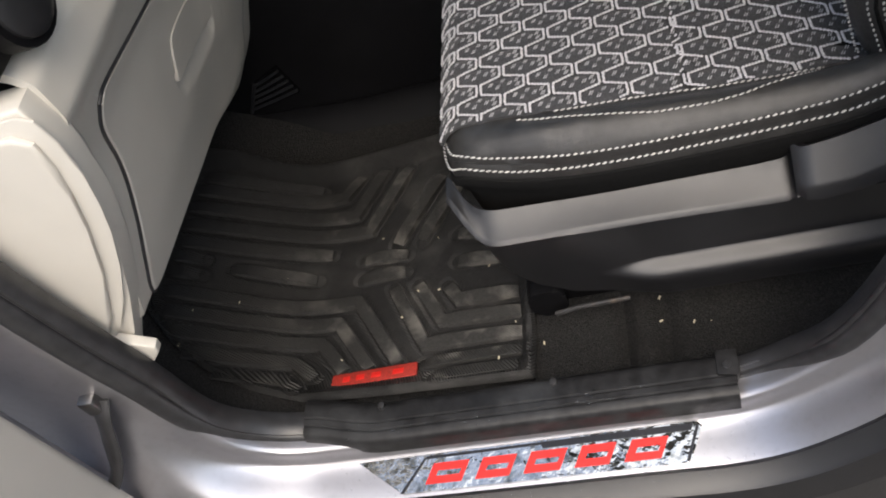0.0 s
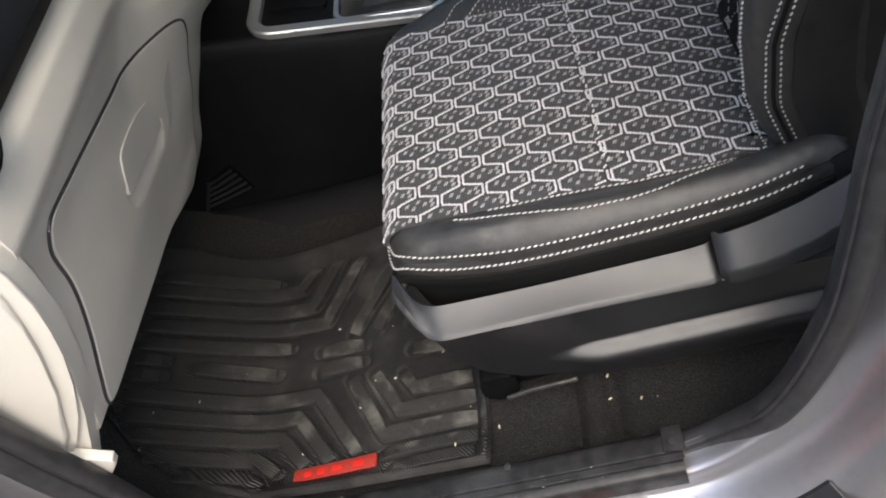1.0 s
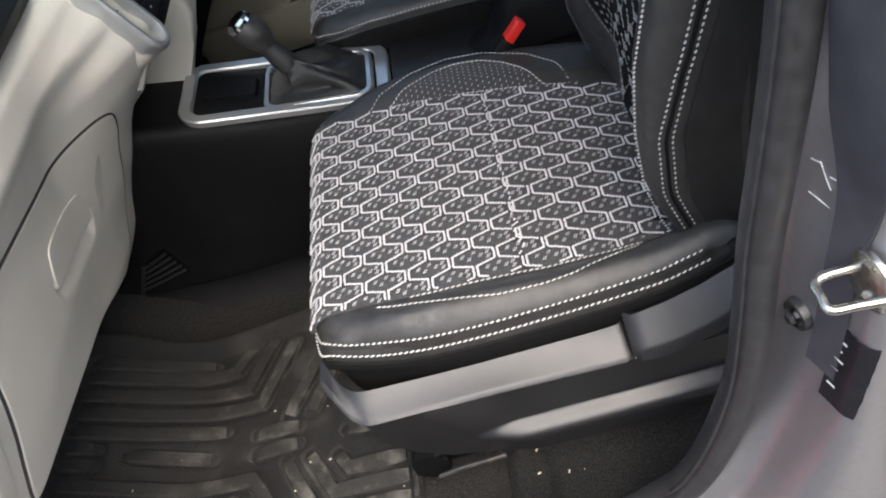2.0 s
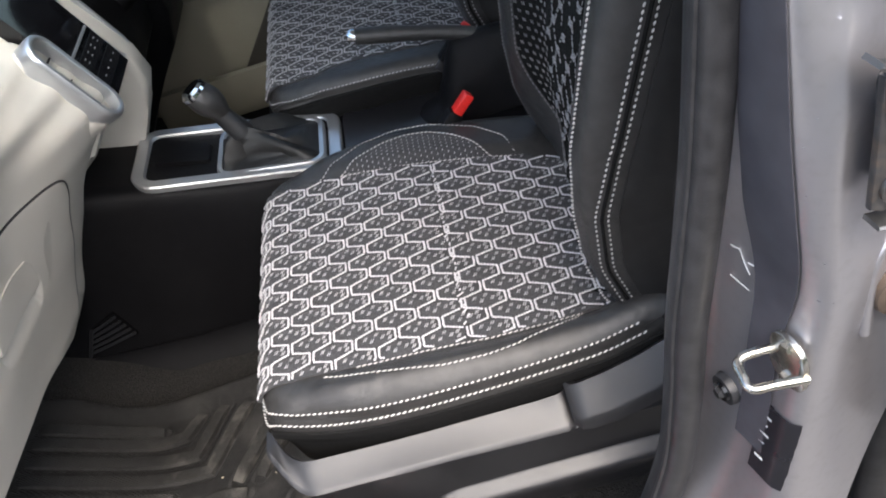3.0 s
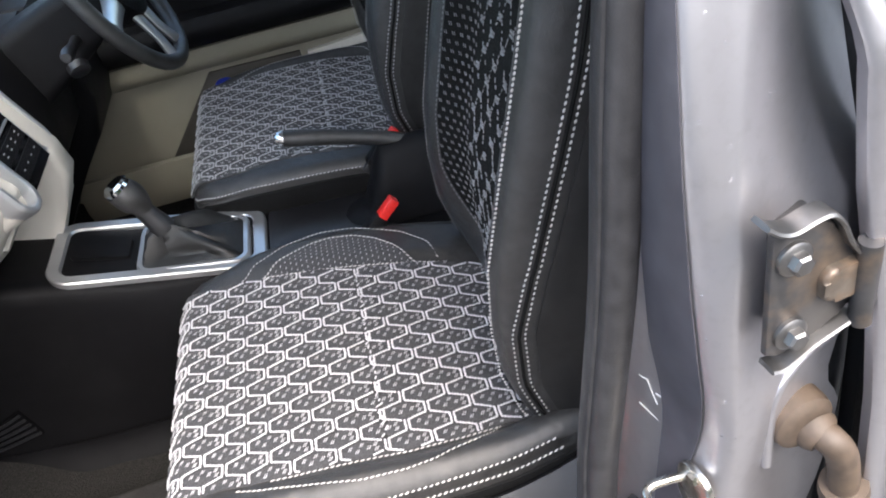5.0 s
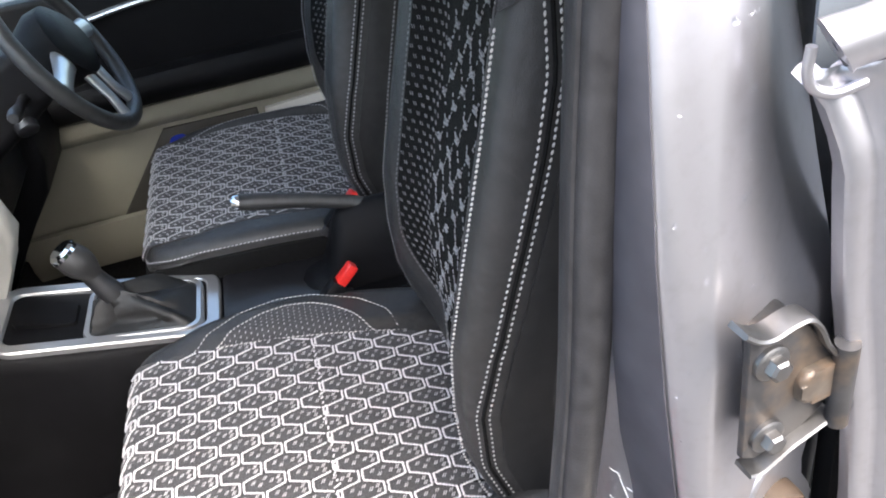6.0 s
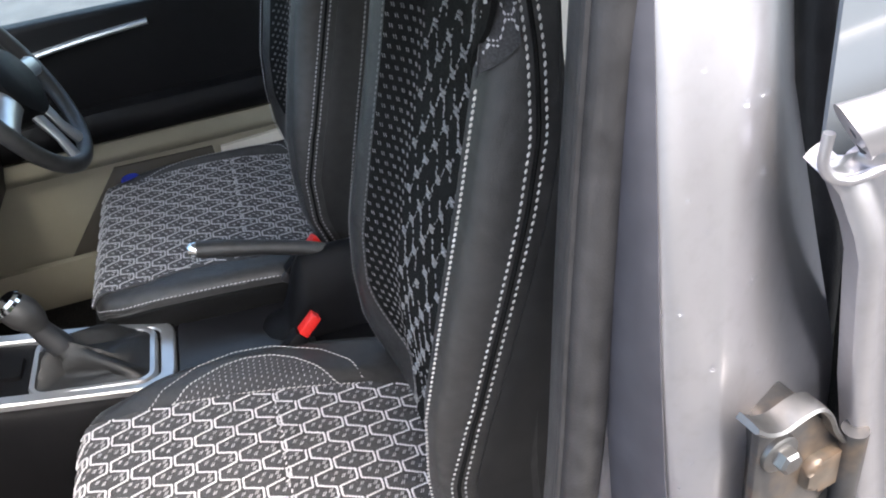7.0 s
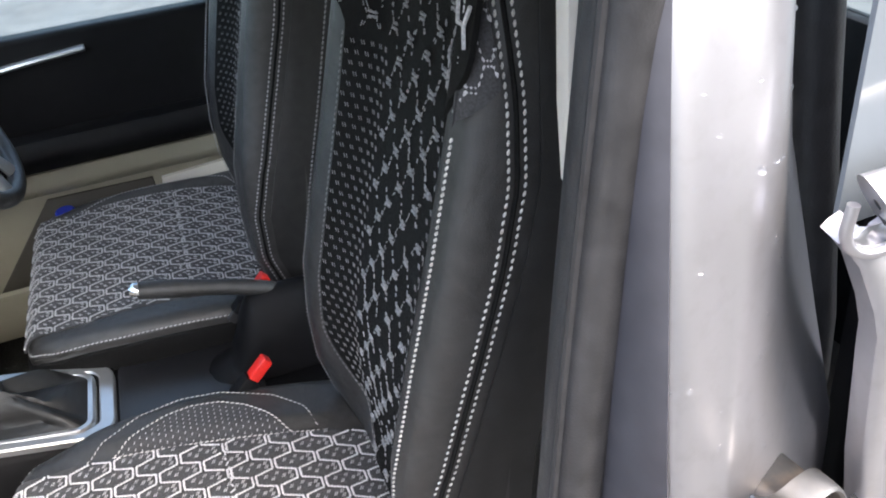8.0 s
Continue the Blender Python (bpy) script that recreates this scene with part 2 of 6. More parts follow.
def box(bm, lo, hi, bev=0.0, seg=2, m=None):
    lo, hi = Vector(lo), Vector(hi)
    made = bmesh.ops.create_cube(bm, size=1.0, matrix=Matrix.Translation((lo + hi) / 2) @ Matrix.Diagonal((*(hi - lo), 1)))
    verts = made["verts"]
    if bev:
        edges = list({e for v in verts for e in v.link_edges})
        res = bmesh.ops.bevel(bm, geom=edges, offset=bev, segments=seg, affect="EDGES", profile=0.5)
        verts = list({v for f in res["faces"] for v in f.verts} | {v for v in verts if v.is_valid})
    if m is not None:
        bmesh.ops.transform(bm, matrix=m, verts=verts)
    return verts


def sheet(bm, rows, thick):
    """A solid sheet from a grid of points, thick metres deep against its normals."""
    n, m = len(rows), len(rows[0])
    P = [[Vector(p) for p in r] for r in rows]
    top = [[bm.verts.new(p) for p in r] for r in P]
    low = []
    for i in range(n):
        line = []
        for j in range(m):
            du = P[min(i + 1, n - 1)][j] - P[max(i - 1, 0)][j]
            dv = P[i][min(j + 1, m - 1)] - P[i][max(j - 1, 0)]
            line.append(bm.verts.new(P[i][j] - du.cross(dv).normalized() * thick))
        low.append(line)
    for i in range(n - 1):
        for j in range(m - 1):
            bm.faces.new((top[i][j], top[i + 1][j], top[i + 1][j + 1], top[i][j + 1]))
            bm.faces.new((low[i][j], low[i][j + 1], low[i + 1][j + 1], low[i + 1][j]))
    for i in range(n - 1):
        for j in (0, m - 1):
            bm.faces.new((top[i][j], top[i + 1][j], low[i + 1][j], low[i][j]))
    for j in range(m - 1):
        for i in (0, n - 1):
            bm.faces.new((top[i][j], top[i][j + 1], low[i][j + 1], low[i][j]))


def rounded(w, h, r, n=8):
    """Outline of a rounded rectangle of half sizes w, h, counter-clockwise."""
    r = min(r, w, h)
    out = []
    for cx, cy, a in ((w - r, h - r, 0), (r - w, h - r, 90), (r - w, r - h, 180), (w - r, r - h, 270)):
        for k in range(n + 1):
            t = radians(a + 90 * k / n)
            out.append((cx + r * math.cos(t), cy + r * math.sin(t)))
    return out


def prism(bm, outline, axis, lo, hi, bev=0.0, seg=2):
    """A solid from an outline of pairs in the plane across axis ('x': y, z; 'y': x, z; 'z': x, y)."""
    put = {"x": lambda a, b, c: (c, a, b), "y": lambda a, b, c: (a, c, b), "z": lambda a, b, c: (a, b, c)}[axis]
    rings = [[bm.verts.new(put(a, b, c)) for a, b in outline] for c in (lo, hi)]
    n = len(outline)
    faces = [bm.faces.new(rings[0][::-1]), bm.faces.new(rings[1])]
    for i in range(n):
        j = (i + 1) % n
        bm.faces.new((rings[0][i], rings[0][j], rings[1][j], rings[1][i]))
    if bev:
        edges = list({e for f in faces for e in f.edges})
        bmesh.ops.bevel(bm, geom=edges, offset=bev, segments=seg, affect="EDGES", profile=0.5)


def stitches(bm, pts, length=0.0056, gap=0.0020, r=0.0011, up=(0, 0, 1), slant=0.7):
    """A seam of separate stitches along pts."""
    pts = [Vector(p) for p in pts]
    total = sum((b - a).length for a, b in zip(pts, pts[1:]))
    n = max(2, int(total / (length + gap)))
    even = spline(pts, n + 1)
    for a, b in zip(even, even[1:]):
        d = b - a
        side = d.cross(Vector(up)).normalized() if d.length > 1e-9 else Vector((0, 1, 0))
        h = side.cross(d).normalized()
        f = length / (length + gap)
        p, q = a + side * slant * r, a + d * f - side * slant * r
        c = (p + q) / 2
        rings = []
        for base, s in ((p, 0.45), (c, 1.0), (q, 0.45)):
            rings.append([base + (side * math.cos(t) + h * math.sin(t)) * r * s for t in (0.0, 1.257, 2.513, 3.77, 5.027)])
        loft(bm, rings)


# ---- ground and body shell ----
def ground():
    bm = bmesh.new()
    box(bm, (-300, -300, -0.3), (300, 300, 0.0))
    tagged(part("ground", bm, GROUND), "grey wet concrete ground under the car", "ground", kind="structure")


ground()


# unseen hedge added to cut low side light; green reflections suggest foliage
def hedge():
    rng = random.Random(11)
    verts, faces = [], []
    def quad(c, u, w):
        n = len(verts)
        verts.extend([c - u - w, c + u - w, c + u + w, c - u + w])
        faces.append((n, n + 1, n + 2, n + 3))

    for k in range(16000):
        x, z = rng.uniform(-9, 7), rng.uniform(0.0, 1.0) ** 0.8 * 2.5
        y = -3.0 + 0.35 * noise.noise((x * 1.3, z * 1.3, 0)) + rng.uniform(-0.25, 0.25)
        z *= 0.88 + 0.2 * noise.noise((x * 0.9, 5, 0))
        u = Vector((rng.uniform(-1, 1), rng.uniform(-1, 1), rng.uniform(-1, 1))).normalized()
        w = u.cross(Vector((rng.uniform(-1, 1), rng.uniform(-1, 1), 0.3))).normalized()
        quad(Vector((x, y, z)), u * rng.uniform(0.05, 0.11), w * rng.uniform(0.03, 0.07))
    me = bpy.data.meshes.new("hedge")
    me.from_pydata(verts, [], faces)
    me.materials.append(LEAF)
    tagged(new("hedge", me), "unseen dark green leafy hedge added behind the open door to cut light", "hedge", kind="stuff")


hedge()

# the front door opening: x, y, z along the rubber seal, from the front pillar over the sill up the middle pillar
OPENING = spline([(-0.50, 0.655, 1.30), (-0.50, 0.66, 1.05), (-0.485, 0.668, 0.80), (-0.465, 0.675, 0.62), (-0.425, 0.685, 0.46), (-0.355, 0.70, 0.375),
                  (-0.26, 0.705, 0.355), (-0.05, 0.705, 0.352), (0.16, 0.705, 0.352), (0.27, 0.705, 0.352), (0.34, 0.704, 0.385),
                  (0.420, 0.702, 0.473), (0.474, 0.70, 0.620), (0.495, 0.70, 0.75), (0.506, 0.70, 0.86), (0.519, 0.70, 0.95), (0.535, 0.70, 1.07),
                  (0.551, 0.70, 1.24), (0.570, 0.70, 1.42), (0.578, 0.698, 1.52)], 130)

SILL = [(0.0, 0.0), (0.012, -0.006), (0.014, -0.034), (0.030, -0.040), (0.042, -0.050), (0.050, -0.092), (0.058, -0.112), (0.085, -0.130), (0.14, -0.136), (0.20, -0.130)]
PILLAR = [(0.0, 0.012), (0.020, 0.010), (0.034, -0.002), (0.040, -0.028), (0.049, -0.053), (0.059, -0.079), (0.068, -0.104), (0.078, -0.122), (0.090, -0.126), (0.102, -0.100)]
FRONT = [(-0.050, 0.004), (-0.038, 0.0), (-0.022, -0.008), (0.0, -0.016), (0.030, -0.020), (0.070, -0.022), (0.120, -0.024), (0.180, -0.026), (0.240, -0.030), (0.280, -0.02)]


# the middle pillar's corners above the striker, by height: x and y of the strip's inner edge, its outer edge, the crease, and the rear round
INNER = ([(0.9, 0.558), (1.0, 0.554), (1.1, 0.550), (1.2, 0.553), (1.3, 0.559), (1.45, 0.567)], [(0.9, 0.650), (1.2, 0.652), (1.52, 0.680)])
OUTER = ([(0.9, 0.574), (1.0, 0.570), (1.1, 0.564), (1.2, 0.562), (1.3, 0.567), (1.4, 0.574), (1.52, 0.584)], [(0.9, 0.598), (1.1, 0.605), (1.2, 0.611), (1.3, 0.627), (1.4, 0.647), (1.52, 0.671)])
CREASE = ([(0.9, 0.588), (1.1, 0.585), (1.2, 0.592), (1.3, 0.599), (1.4, 0.607), (1.52, 0.617)], [(0.9, 0.585), (1.1, 0.588), (1.2, 0.608), (1.3, 0.627), (1.4, 0.647), (1.52, 0.671)])
FLAT = ([(0.9, 0.600), (1.15, 0.602), (1.22, 0.606), (1.28, 0.615), (1.33, 0.625), (1.40, 0.631), (1.52, 0.642)], [(0.9, 0.590), (1.12, 0.593), (1.2, 0.609), (1.28, 0.624), (1.33, 0.633), (1.52, 0.671)])
ROUND = ([(0.9, 0.640), (1.15, 0.640), (1.22, 0.640), (1.3, 0.648), (1.52, 0.662)], [(0.9, 0.606), (1.12, 0.609), (1.2, 0.626), (1.3, 0.645), (1.52, 0.688)])
REAR = ([(0.9, 0.722), (1.12, 0.720), (1.2, 0.718), (1.3, 0.716), (1.52, 0.714)], [(0.9, 0.640), (1.12, 0.652), (1.2, 0.684), (1.3, 0.722), (1.52, 0.762)])


def curve(pts, n=4):
    """A smooth line through pts with n steps between neighbours."""
    p = [pts[0] * 2 - pts[1]] + pts + [pts[-1] * 2 - pts[-2]]
    out = []
    for a, b, c, d in zip(p, p[1:], p[2:], p[3:]):
        for k in range(n):
            t = k / n
            out.append(0.5 * (2 * b + (c - a) * t + (2 * a - 5 * b + 4 * c - d) * t * t + (3 * b - a - 3 * c + d) * t ** 3))
    return out + [pts[-1]]


def body_ring(i):
    p = OPENING[i]
    a, b = OPENING[max(0, i - 1)], OPENING[min(i + 1, len(OPENING) - 1)]
    t = Vector((b.x - a.x, 0, b.z - a.z)).normalized()
    out = Vector((t.z, 0, -t.x))
    k = smooth(0.36, 0.80, p.z) if p.x > 0 else 0
    f = smooth(0.36, 0.60, p.z) if p.x < 0 else 0
    ring = []
    for s, q, g in zip(SILL, PILLAR, FRONT):
        d = s[0] + (q[0] - s[0]) * k + (g[0] - s[0]) * f
        y = s[1] + (q[1] - s[1]) * k + (g[1] - s[1]) * f
        ring.append(p + out * d + Vector((0, y, 0)))
    up = smooth(0.87, 1.02, p.z) if p.x > 0 else 0
    if up > 0:
        x0 = p.x
        inner = Vector((lerp_table(INNER[0], p.z), lerp_table(INNER[1], p.z), p.z))
        high = [Vector((x0, 0.712, p.z)), Vector((x0 + 0.018, 0.706, p.z)), Vector((x0 + 0.020, 0.690, p.z)), inner.lerp(Vector((x0 + 0.016, 0.692, p.z)), 0.5), inner]
        high += [Vector((lerp_table(xs, p.z), lerp_table(ys, p.z), p.z)) for xs, ys in (OUTER, CREASE, FLAT, ROUND, REAR)]
        ring = [u.lerp(v, up) for u, v in zip(ring, high)]
    low = smooth(0.45, 0.80, p.z) * (1 - up) if p.x > 0 else 0
    if low > 0:
        shift = min(0.0, p.x - 0.512)
        for n, (xs, ys) in zip((7, 8, 9), (FLAT, ROUND, REAR)):
            ring[n] = ring[n].lerp(Vector((lerp_table(xs, 0.9) + shift, lerp_table(ys, 0.9), p.z)), low)
    return curve(ring)


def body_side():
    bm = bmesh.new()
    sheet(bm, [body_ring(i) for i in range(len(OPENING))], -0.004)
    ob = part("body_side", bm, PAINT, None, sharp=60)
    tagged(ob, "silver grey painted car body side with sill and door pillars", "car body", kind="structure")
    # rubber seal round the opening: a round bulb, a ridge and a flat inner lip
    def beside(off, y):
        run = []
        for i, p in enumerate(OPENING):
            a, b = OPENING[max(0, i - 1)], OPENING[min(i + 1, len(OPENING) - 1)]
            t = Vector((b.x - a.x, 0, b.z - a.z)).normalized()
            run.append(p + Vector((t.z, 0, -t.x)) * off + Vector((0, y, 0)))
        return run

    seal = thing("door_seal", (0.0, 0.70, 0.35), "black rubber seal round the front door opening", "door seal", kind="structure")
    def along(sill, pillar, ahead):
        """Blends (offset, depth) of a run from the sill to the middle pillar and to the front pillar."""
        runs = [beside(*q) for q in (sill, pillar, ahead)]
        out = []
        for n, p in enumerate(OPENING):
            k = smooth(0.36, 0.46 if p.x > 0 else 0.64, p.z)
            out.append(runs[0][n].lerp(runs[1 if p.x > 0 else 2][n], k))
        return out

    def thick(sill, pillar, ahead):
        return [sill * (1 + 0.6 * smooth(-0.16, -0.32, p.x)) + ((pillar if p.x > 0 else ahead) - sill * (1 + 0.6 * smooth(-0.16, -0.32, p.x))) * smooth(0.36, 0.46 if p.x > 0 else 0.64, p.z) for p in OPENING]

    bm = bmesh.new()
    tube(bm, along((0.0215, -0.004), (-0.0050, -0.034), (-0.034, -0.018)), thick(0.0112, 0.0155, 0.0165), 18, up=(0, 1, 0), flat=0.9)
    part("bulb", bm, SEAL, seal)
    bm = bmesh.new()
    tube(bm, along((0.0110, -0.002), (-0.0205, -0.032), (-0.053, -0.014)), thick(0.0028, 0.0034, 0.0045), 8, up=(0, 1, 0))
    part("ridge", bm, SEAL, seal)
    bm = bmesh.new()
    tube(bm, along((0.0045, 0.006), (-0.0180, -0.020), (-0.058, -0.004)), thick(0.0045, 0.0052, 0.0060), 10, up=(0, 1, 0), flat=2.6)
    part("lip", bm, SEAL, seal)
    # added dark strip beside the seal, the facet's darkness put in its colour
    rows = []
    for i in range(92, len(OPENING)):
        rows.append([q + Vector((-0.0014, -0.0012, 0)) for q in body_ring(i)[15:21]])
    bm = bmesh.new()
    sheet(bm, rows, 0.001)
    tagged(part("pillar_strip", bm, SLATE, None), "dark slate strip added along the pillar", "vinyl strip", kind="structure")
    # black seal of the rear door opening, behind the pillar
    bm = bmesh.new()
    tube(bm, [(lerp_table([(0.3, 0.70), (0.9, 0.728), (1.15, 0.734), (1.3, 0.738), (1.55, 0.738)], z), lerp_table([(0.3, 0.67), (0.9, 0.685), (1.15, 0.70), (1.3, 0.735), (1.55, 0.775)], z), z) for z in np.linspace(0.3, 1.55, 30)], 0.020, 12, up=(0, 1, 0))
    tagged(part("rear_seal", bm, SEAL, None), "black rubber seal of the rear door opening", "door seal", kind="structure")
    # cream inner pillar trim
    bm = bmesh.new()
    prism(bm, [(0.5675, 1.298), (0.5665, 1.35), (0.5685, 1.56), (0.66, 1.56), (0.66, 1.29)], "y", 0.735, 0.750, 0.002)
    tagged(part("pillar_trim", bm, CREAM, None), "cream plastic inner pillar trim", "pillar trim", kind="structure")


body_side()


def water_drops():
    """Small rain drops clinging to the painted pillar, mostly on its rear round."""
    rnd = random.Random(31)
    bm = bmesh.new()
    tall = [i for i in range(len(OPENING)) if OPENING[i].x > 0 and 1.09 < OPENING[i].z < 1.50]
    for n in range(46):
        i = rnd.choice(tall[:-1])
        k = rnd.randrange(29, 35) if n % 5 else rnd.randrange(21, 28)
        ring, above = body_ring(i), body_ring(i + 1)
        a = ring[k].lerp(ring[k + 1], rnd.random())
        side = (ring[k + 1] - ring[k]).normalized()
        up = (above[k] - ring[k]).normalized()
        out = side.cross(up).normalized()
        if out.y > 0:
            out = -out
        size = rnd.choice((0.0009, 0.0010, 0.0012, 0.0014, 0.0018, 0.0024))
        m = Matrix((side * size, up * size * rnd.uniform(1.0, 1.5), out * size * 0.85)).transposed().to_4x4()
        bmesh.ops.create_icosphere(bm, subdivisions=2, radius=1.0, matrix=Matrix.Translation(a) @ m)
    tagged(part("water_drops", bm, WATER, None), "clear rain drops on the silver painted pillar", "water drops", kind="stuff")


water_drops()


def cladding():
    rows = []
    steps = [(22.6, 0.0), (22.8, 0.005), (26.0, 0.006), (26.4, 0.0105), (29.5, 0.011), (29.9, 0.006), (33.0, 0.006), (36.0, 0.005)]
    for i in range(len(OPENING)):
        p = OPENING[i]
        if p.z > 0.44 or p.x < -0.36:
            continue
        ring = body_ring(i)
        line = []
        for k, h in steps:
            n = min(int(k), 35)
            q = ring[n].lerp(ring[n + 1], k - n)
            e = ring[min(36, n + 2)] - ring[n - 1]
            out = Vector((0, e.z, -e.y))
            out = out.normalized() if out.length > 0 else Vector((0, -1, 0))
            line.append(q + (out if out.y < 0 else -out) * h)
        rows.append(line)
    bm = bmesh.new()
    sheet(bm, rows, 0.003)
    tagged(part("cladding", bm, VALANCE, None, sharp=30), "dark grey stepped plastic cladding below the painted sill", "cladding", kind="structure")


cladding()


def skin(z, y, lift=0.0):
    """The point of the pillar's paint at height z and depth y, on the side that faces the seal."""
    i = min((k for k in range(84, len(OPENING) - 1)), key=lambda k: abs(OPENING[k].z - z))
    ring = body_ring(i)
    for a, b in zip(ring[8:], ring[9:]):
        if (a.y - y) * (b.y - y) <= 0 and a.y != b.y:
            p = a.lerp(b, (a.y - y) / (a.y - b.y))
            n = (b - a).cross(Vector((0, 0, 1))).normalized()
            n = n if n.y < 0 else -n
            slope = (OPENING[i + 1].x - OPENING[i - 1].x) / (OPENING[i + 1].z - OPENING[i - 1].z)
            return Vector((p.x + (z - p.z) * slope, p.y, z)) + n * lift
    return ring[20] + Vector((0, 0, z - ring[20].z))


def on_pillar(z, y):
    """Place, outward normal and along direction of the pillar's paint near height z and depth y."""
    best = min(((abs(q.z - z) * 1.0 + abs(q.y - y), i, k) for i in range(84, len(OPENING)) for k, q in enumerate(body_ring(i)) if 3 < k < 27), key=lambda r: r[0])
    ring = body_ring(best[1])
    t = (ring[min(36, best[2] + 1)] - ring[best[2] - 1]).normalized()
    n = t.cross(Vector((0, 0, 1))).normalized()
    return ring[best[2]], (n if n.y < 0 else -n), t


def mount(z, y, lift=0.0, roll=0.0):
    """A frame on the pillar: x along the paint rearwards, y inwards, z up."""
    p, n, t = on_pillar(z, y)
    m = Matrix((t, -n, Vector((0, 0, 1)))).transposed().to_4x4()
    m.translation = Vector((p.x, p.y, z)) + n * lift
    return m @ pose(0, 0, 0, 0, roll, 0)


def sill_trim():
    trim = thing("sill_trim", (0.0, 0.70, 0.33), "black plastic door sill trim wet with rain drops", "sill trim", kind="structure")
    section = [(0.662, 0.326), (0.6625, 0.350), (0.665, 0.3565), (0.669, 0.3600), (0.678, 0.3612), (0.6795, 0.3598), (0.6815, 0.3598), (0.683, 0.3616), (0.690, 0.3624), (0.6915, 0.3608), (0.6935, 0.3608), (0.695, 0.3626),
               (0.712, 0.3634), (0.720, 0.3618), (0.7255, 0.3560), (0.728, 0.330)]
    bm = bmesh.new()
    rings = []
    for x in np.linspace(-0.320, 0.284, 40):
        bend = 0.020 * smooth(-0.20, -0.33, x)
        rings.append([(x, y + bend, z + 0.004 * smooth(-0.22, -0.33, x)) for y, z in section])
    loft(bm, rings)
    part("trim_strip", bm, WET, trim)
    bm = bmesh.new()
    prism(bm, [(0.262, 0.694), (0.286, 0.690), (0.291, 0.700), (0.290, 0.728), (0.264, 0.729)], "z", 0.340, 0.3660, 0.0015)
    part("end_clip", bm, WET, trim)
    for x, y in ((0.276, 0.706), (0.05, 0.716), (-0.20, 0.716)):
        bm = bmesh.new()
        prism(bm, [(x + a, y + b) for a, b in rounded(0.005, 0.006, 0.005, 3)], "z", 0.360, 0.3672, 0.001)
        part("clip_head", bm, SEAL, trim)


sill_trim()


def scuff_plate():
    plate = thing("scuff_plate", (0.0, 0.635, 0.30), "mirror chrome scuff plate with red emblem shapes on the painted sill", "scuff plate")
    tilt = math.atan2(0.008, 0.042)

    def lie(x, w, h):
        """w: from the inner edge outwards; h: above the sill."""
        return Vector((x, 0.6555 - w * math.cos(tilt) - h * math.sin(tilt) * 0, 0.3135 - w * math.sin(tilt) + h))

    def slab(name, outline, lo, hi, mat, parent, label=""):
        bm = bmesh.new()
        rings = [[lie(x, w, h) for x, w in outline] for h in (lo, hi)]
        loft(bm, rings)
        return part(name, bm, mat, parent, label)

    slab("base", [(-0.250, 0.0), (0.226, -0.002), (0.232, 0.004), (0.212, 0.046), (0.204, 0.050), (-0.184, 0.050), (-0.190, 0.046)], -0.004, 0.0012, PLATE, plate, "mirror chrome base")
    slab("border", [(-0.188, 0.050), (-0.150, 0.004), (-0.146, 0.004), (-0.182, 0.050)], 0.0012, 0.002, STICKER, plate, "black line")
    slab("border", [(0.205, 0.048), (0.225, 0.002), (0.2285, 0.003), (0.209, 0.049)], 0.0012, 0.002, STICKER, plate, "black line")
    slab("border", [(-0.146, 0.002), (0.222, 0.000), (0.217, 0.009), (0.02, 0.010), (0.018, 0.005), (-0.148, 0.006)], 0.0012, 0.0019, STICKER, plate, "black line")
    x = -0.150
    for n, w in enumerate((0.066, 0.062, 0.064, 0.060, 0.062)):
        slab("emblem_shape", [(x, 0.041), (x + 0.014, 0.013), (x + w, 0.013), (x + w - 0.014, 0.041)], 0.0014, 0.0024, RED, plate, "plain red block")
        slab("emblem_slot", [(x + 0.016, 0.031), (x + 0.020, 0.024), (x + w - 0.012, 0.024), (x + w - 0.016, 0.031)], 0.0024, 0.0027, PLATE, plate, "chrome slot")
        x += w + 0.006


scuff_plate()


def rain_drops():
    rng = random.Random(4)
    bm = bmesh.new()
    for n in range(330):
        kind = rng.random()
        r = rng.uniform(0.0007, 0.0020)
        if kind < 0.4:
            p, up = Vector((rng.uniform(-0.25, 0.20), rng.uniform(0.668, 0.718), 0.3622)), Vector((0, 0, 1))
        elif kind < 0.46:
            i = rng.randrange(96, 128)
            ring = body_ring(i)
            k = rng.randrange(16, 30)
            p = ring[k]
            up = (ring[k + 1] - ring[k - 1]).cross(Vector((0, 0, 1))).normalized()
            up = up if up.y < 0 else -up
            r *= 0.8
        else:
            w = rng.uniform(0.0, 0.07)
            p, up = Vector((rng.uniform(-0.28, 0.30), 0.655 - w, 0.3145 - w * 0.19)), Vector((0, 0, 1))
        bmesh.ops.create_icosphere(bm, subdivisions=1, radius=1.0, matrix=Matrix.Translation(p) @ Matrix.Diagonal((r * rng.uniform(0.8, 1.6), r, r * 0.6, 1)))
    tagged(part("rain_drops", bm, WATER), "clear rain drops on the paint and trim", "rain drops", kind="stuff")


rain_drops()


def floor_z(x, y):
    z = 0.298 + 0.030 * smooth(0.83, 0.74, y) + 0.030 * smooth(2.18, 2.27, y)
    d = -0.36 - x
    return z + (0.55 * (math.sqrt(d * d + 0.0016) + d) / 2 if d > -0.4 else 0.0)


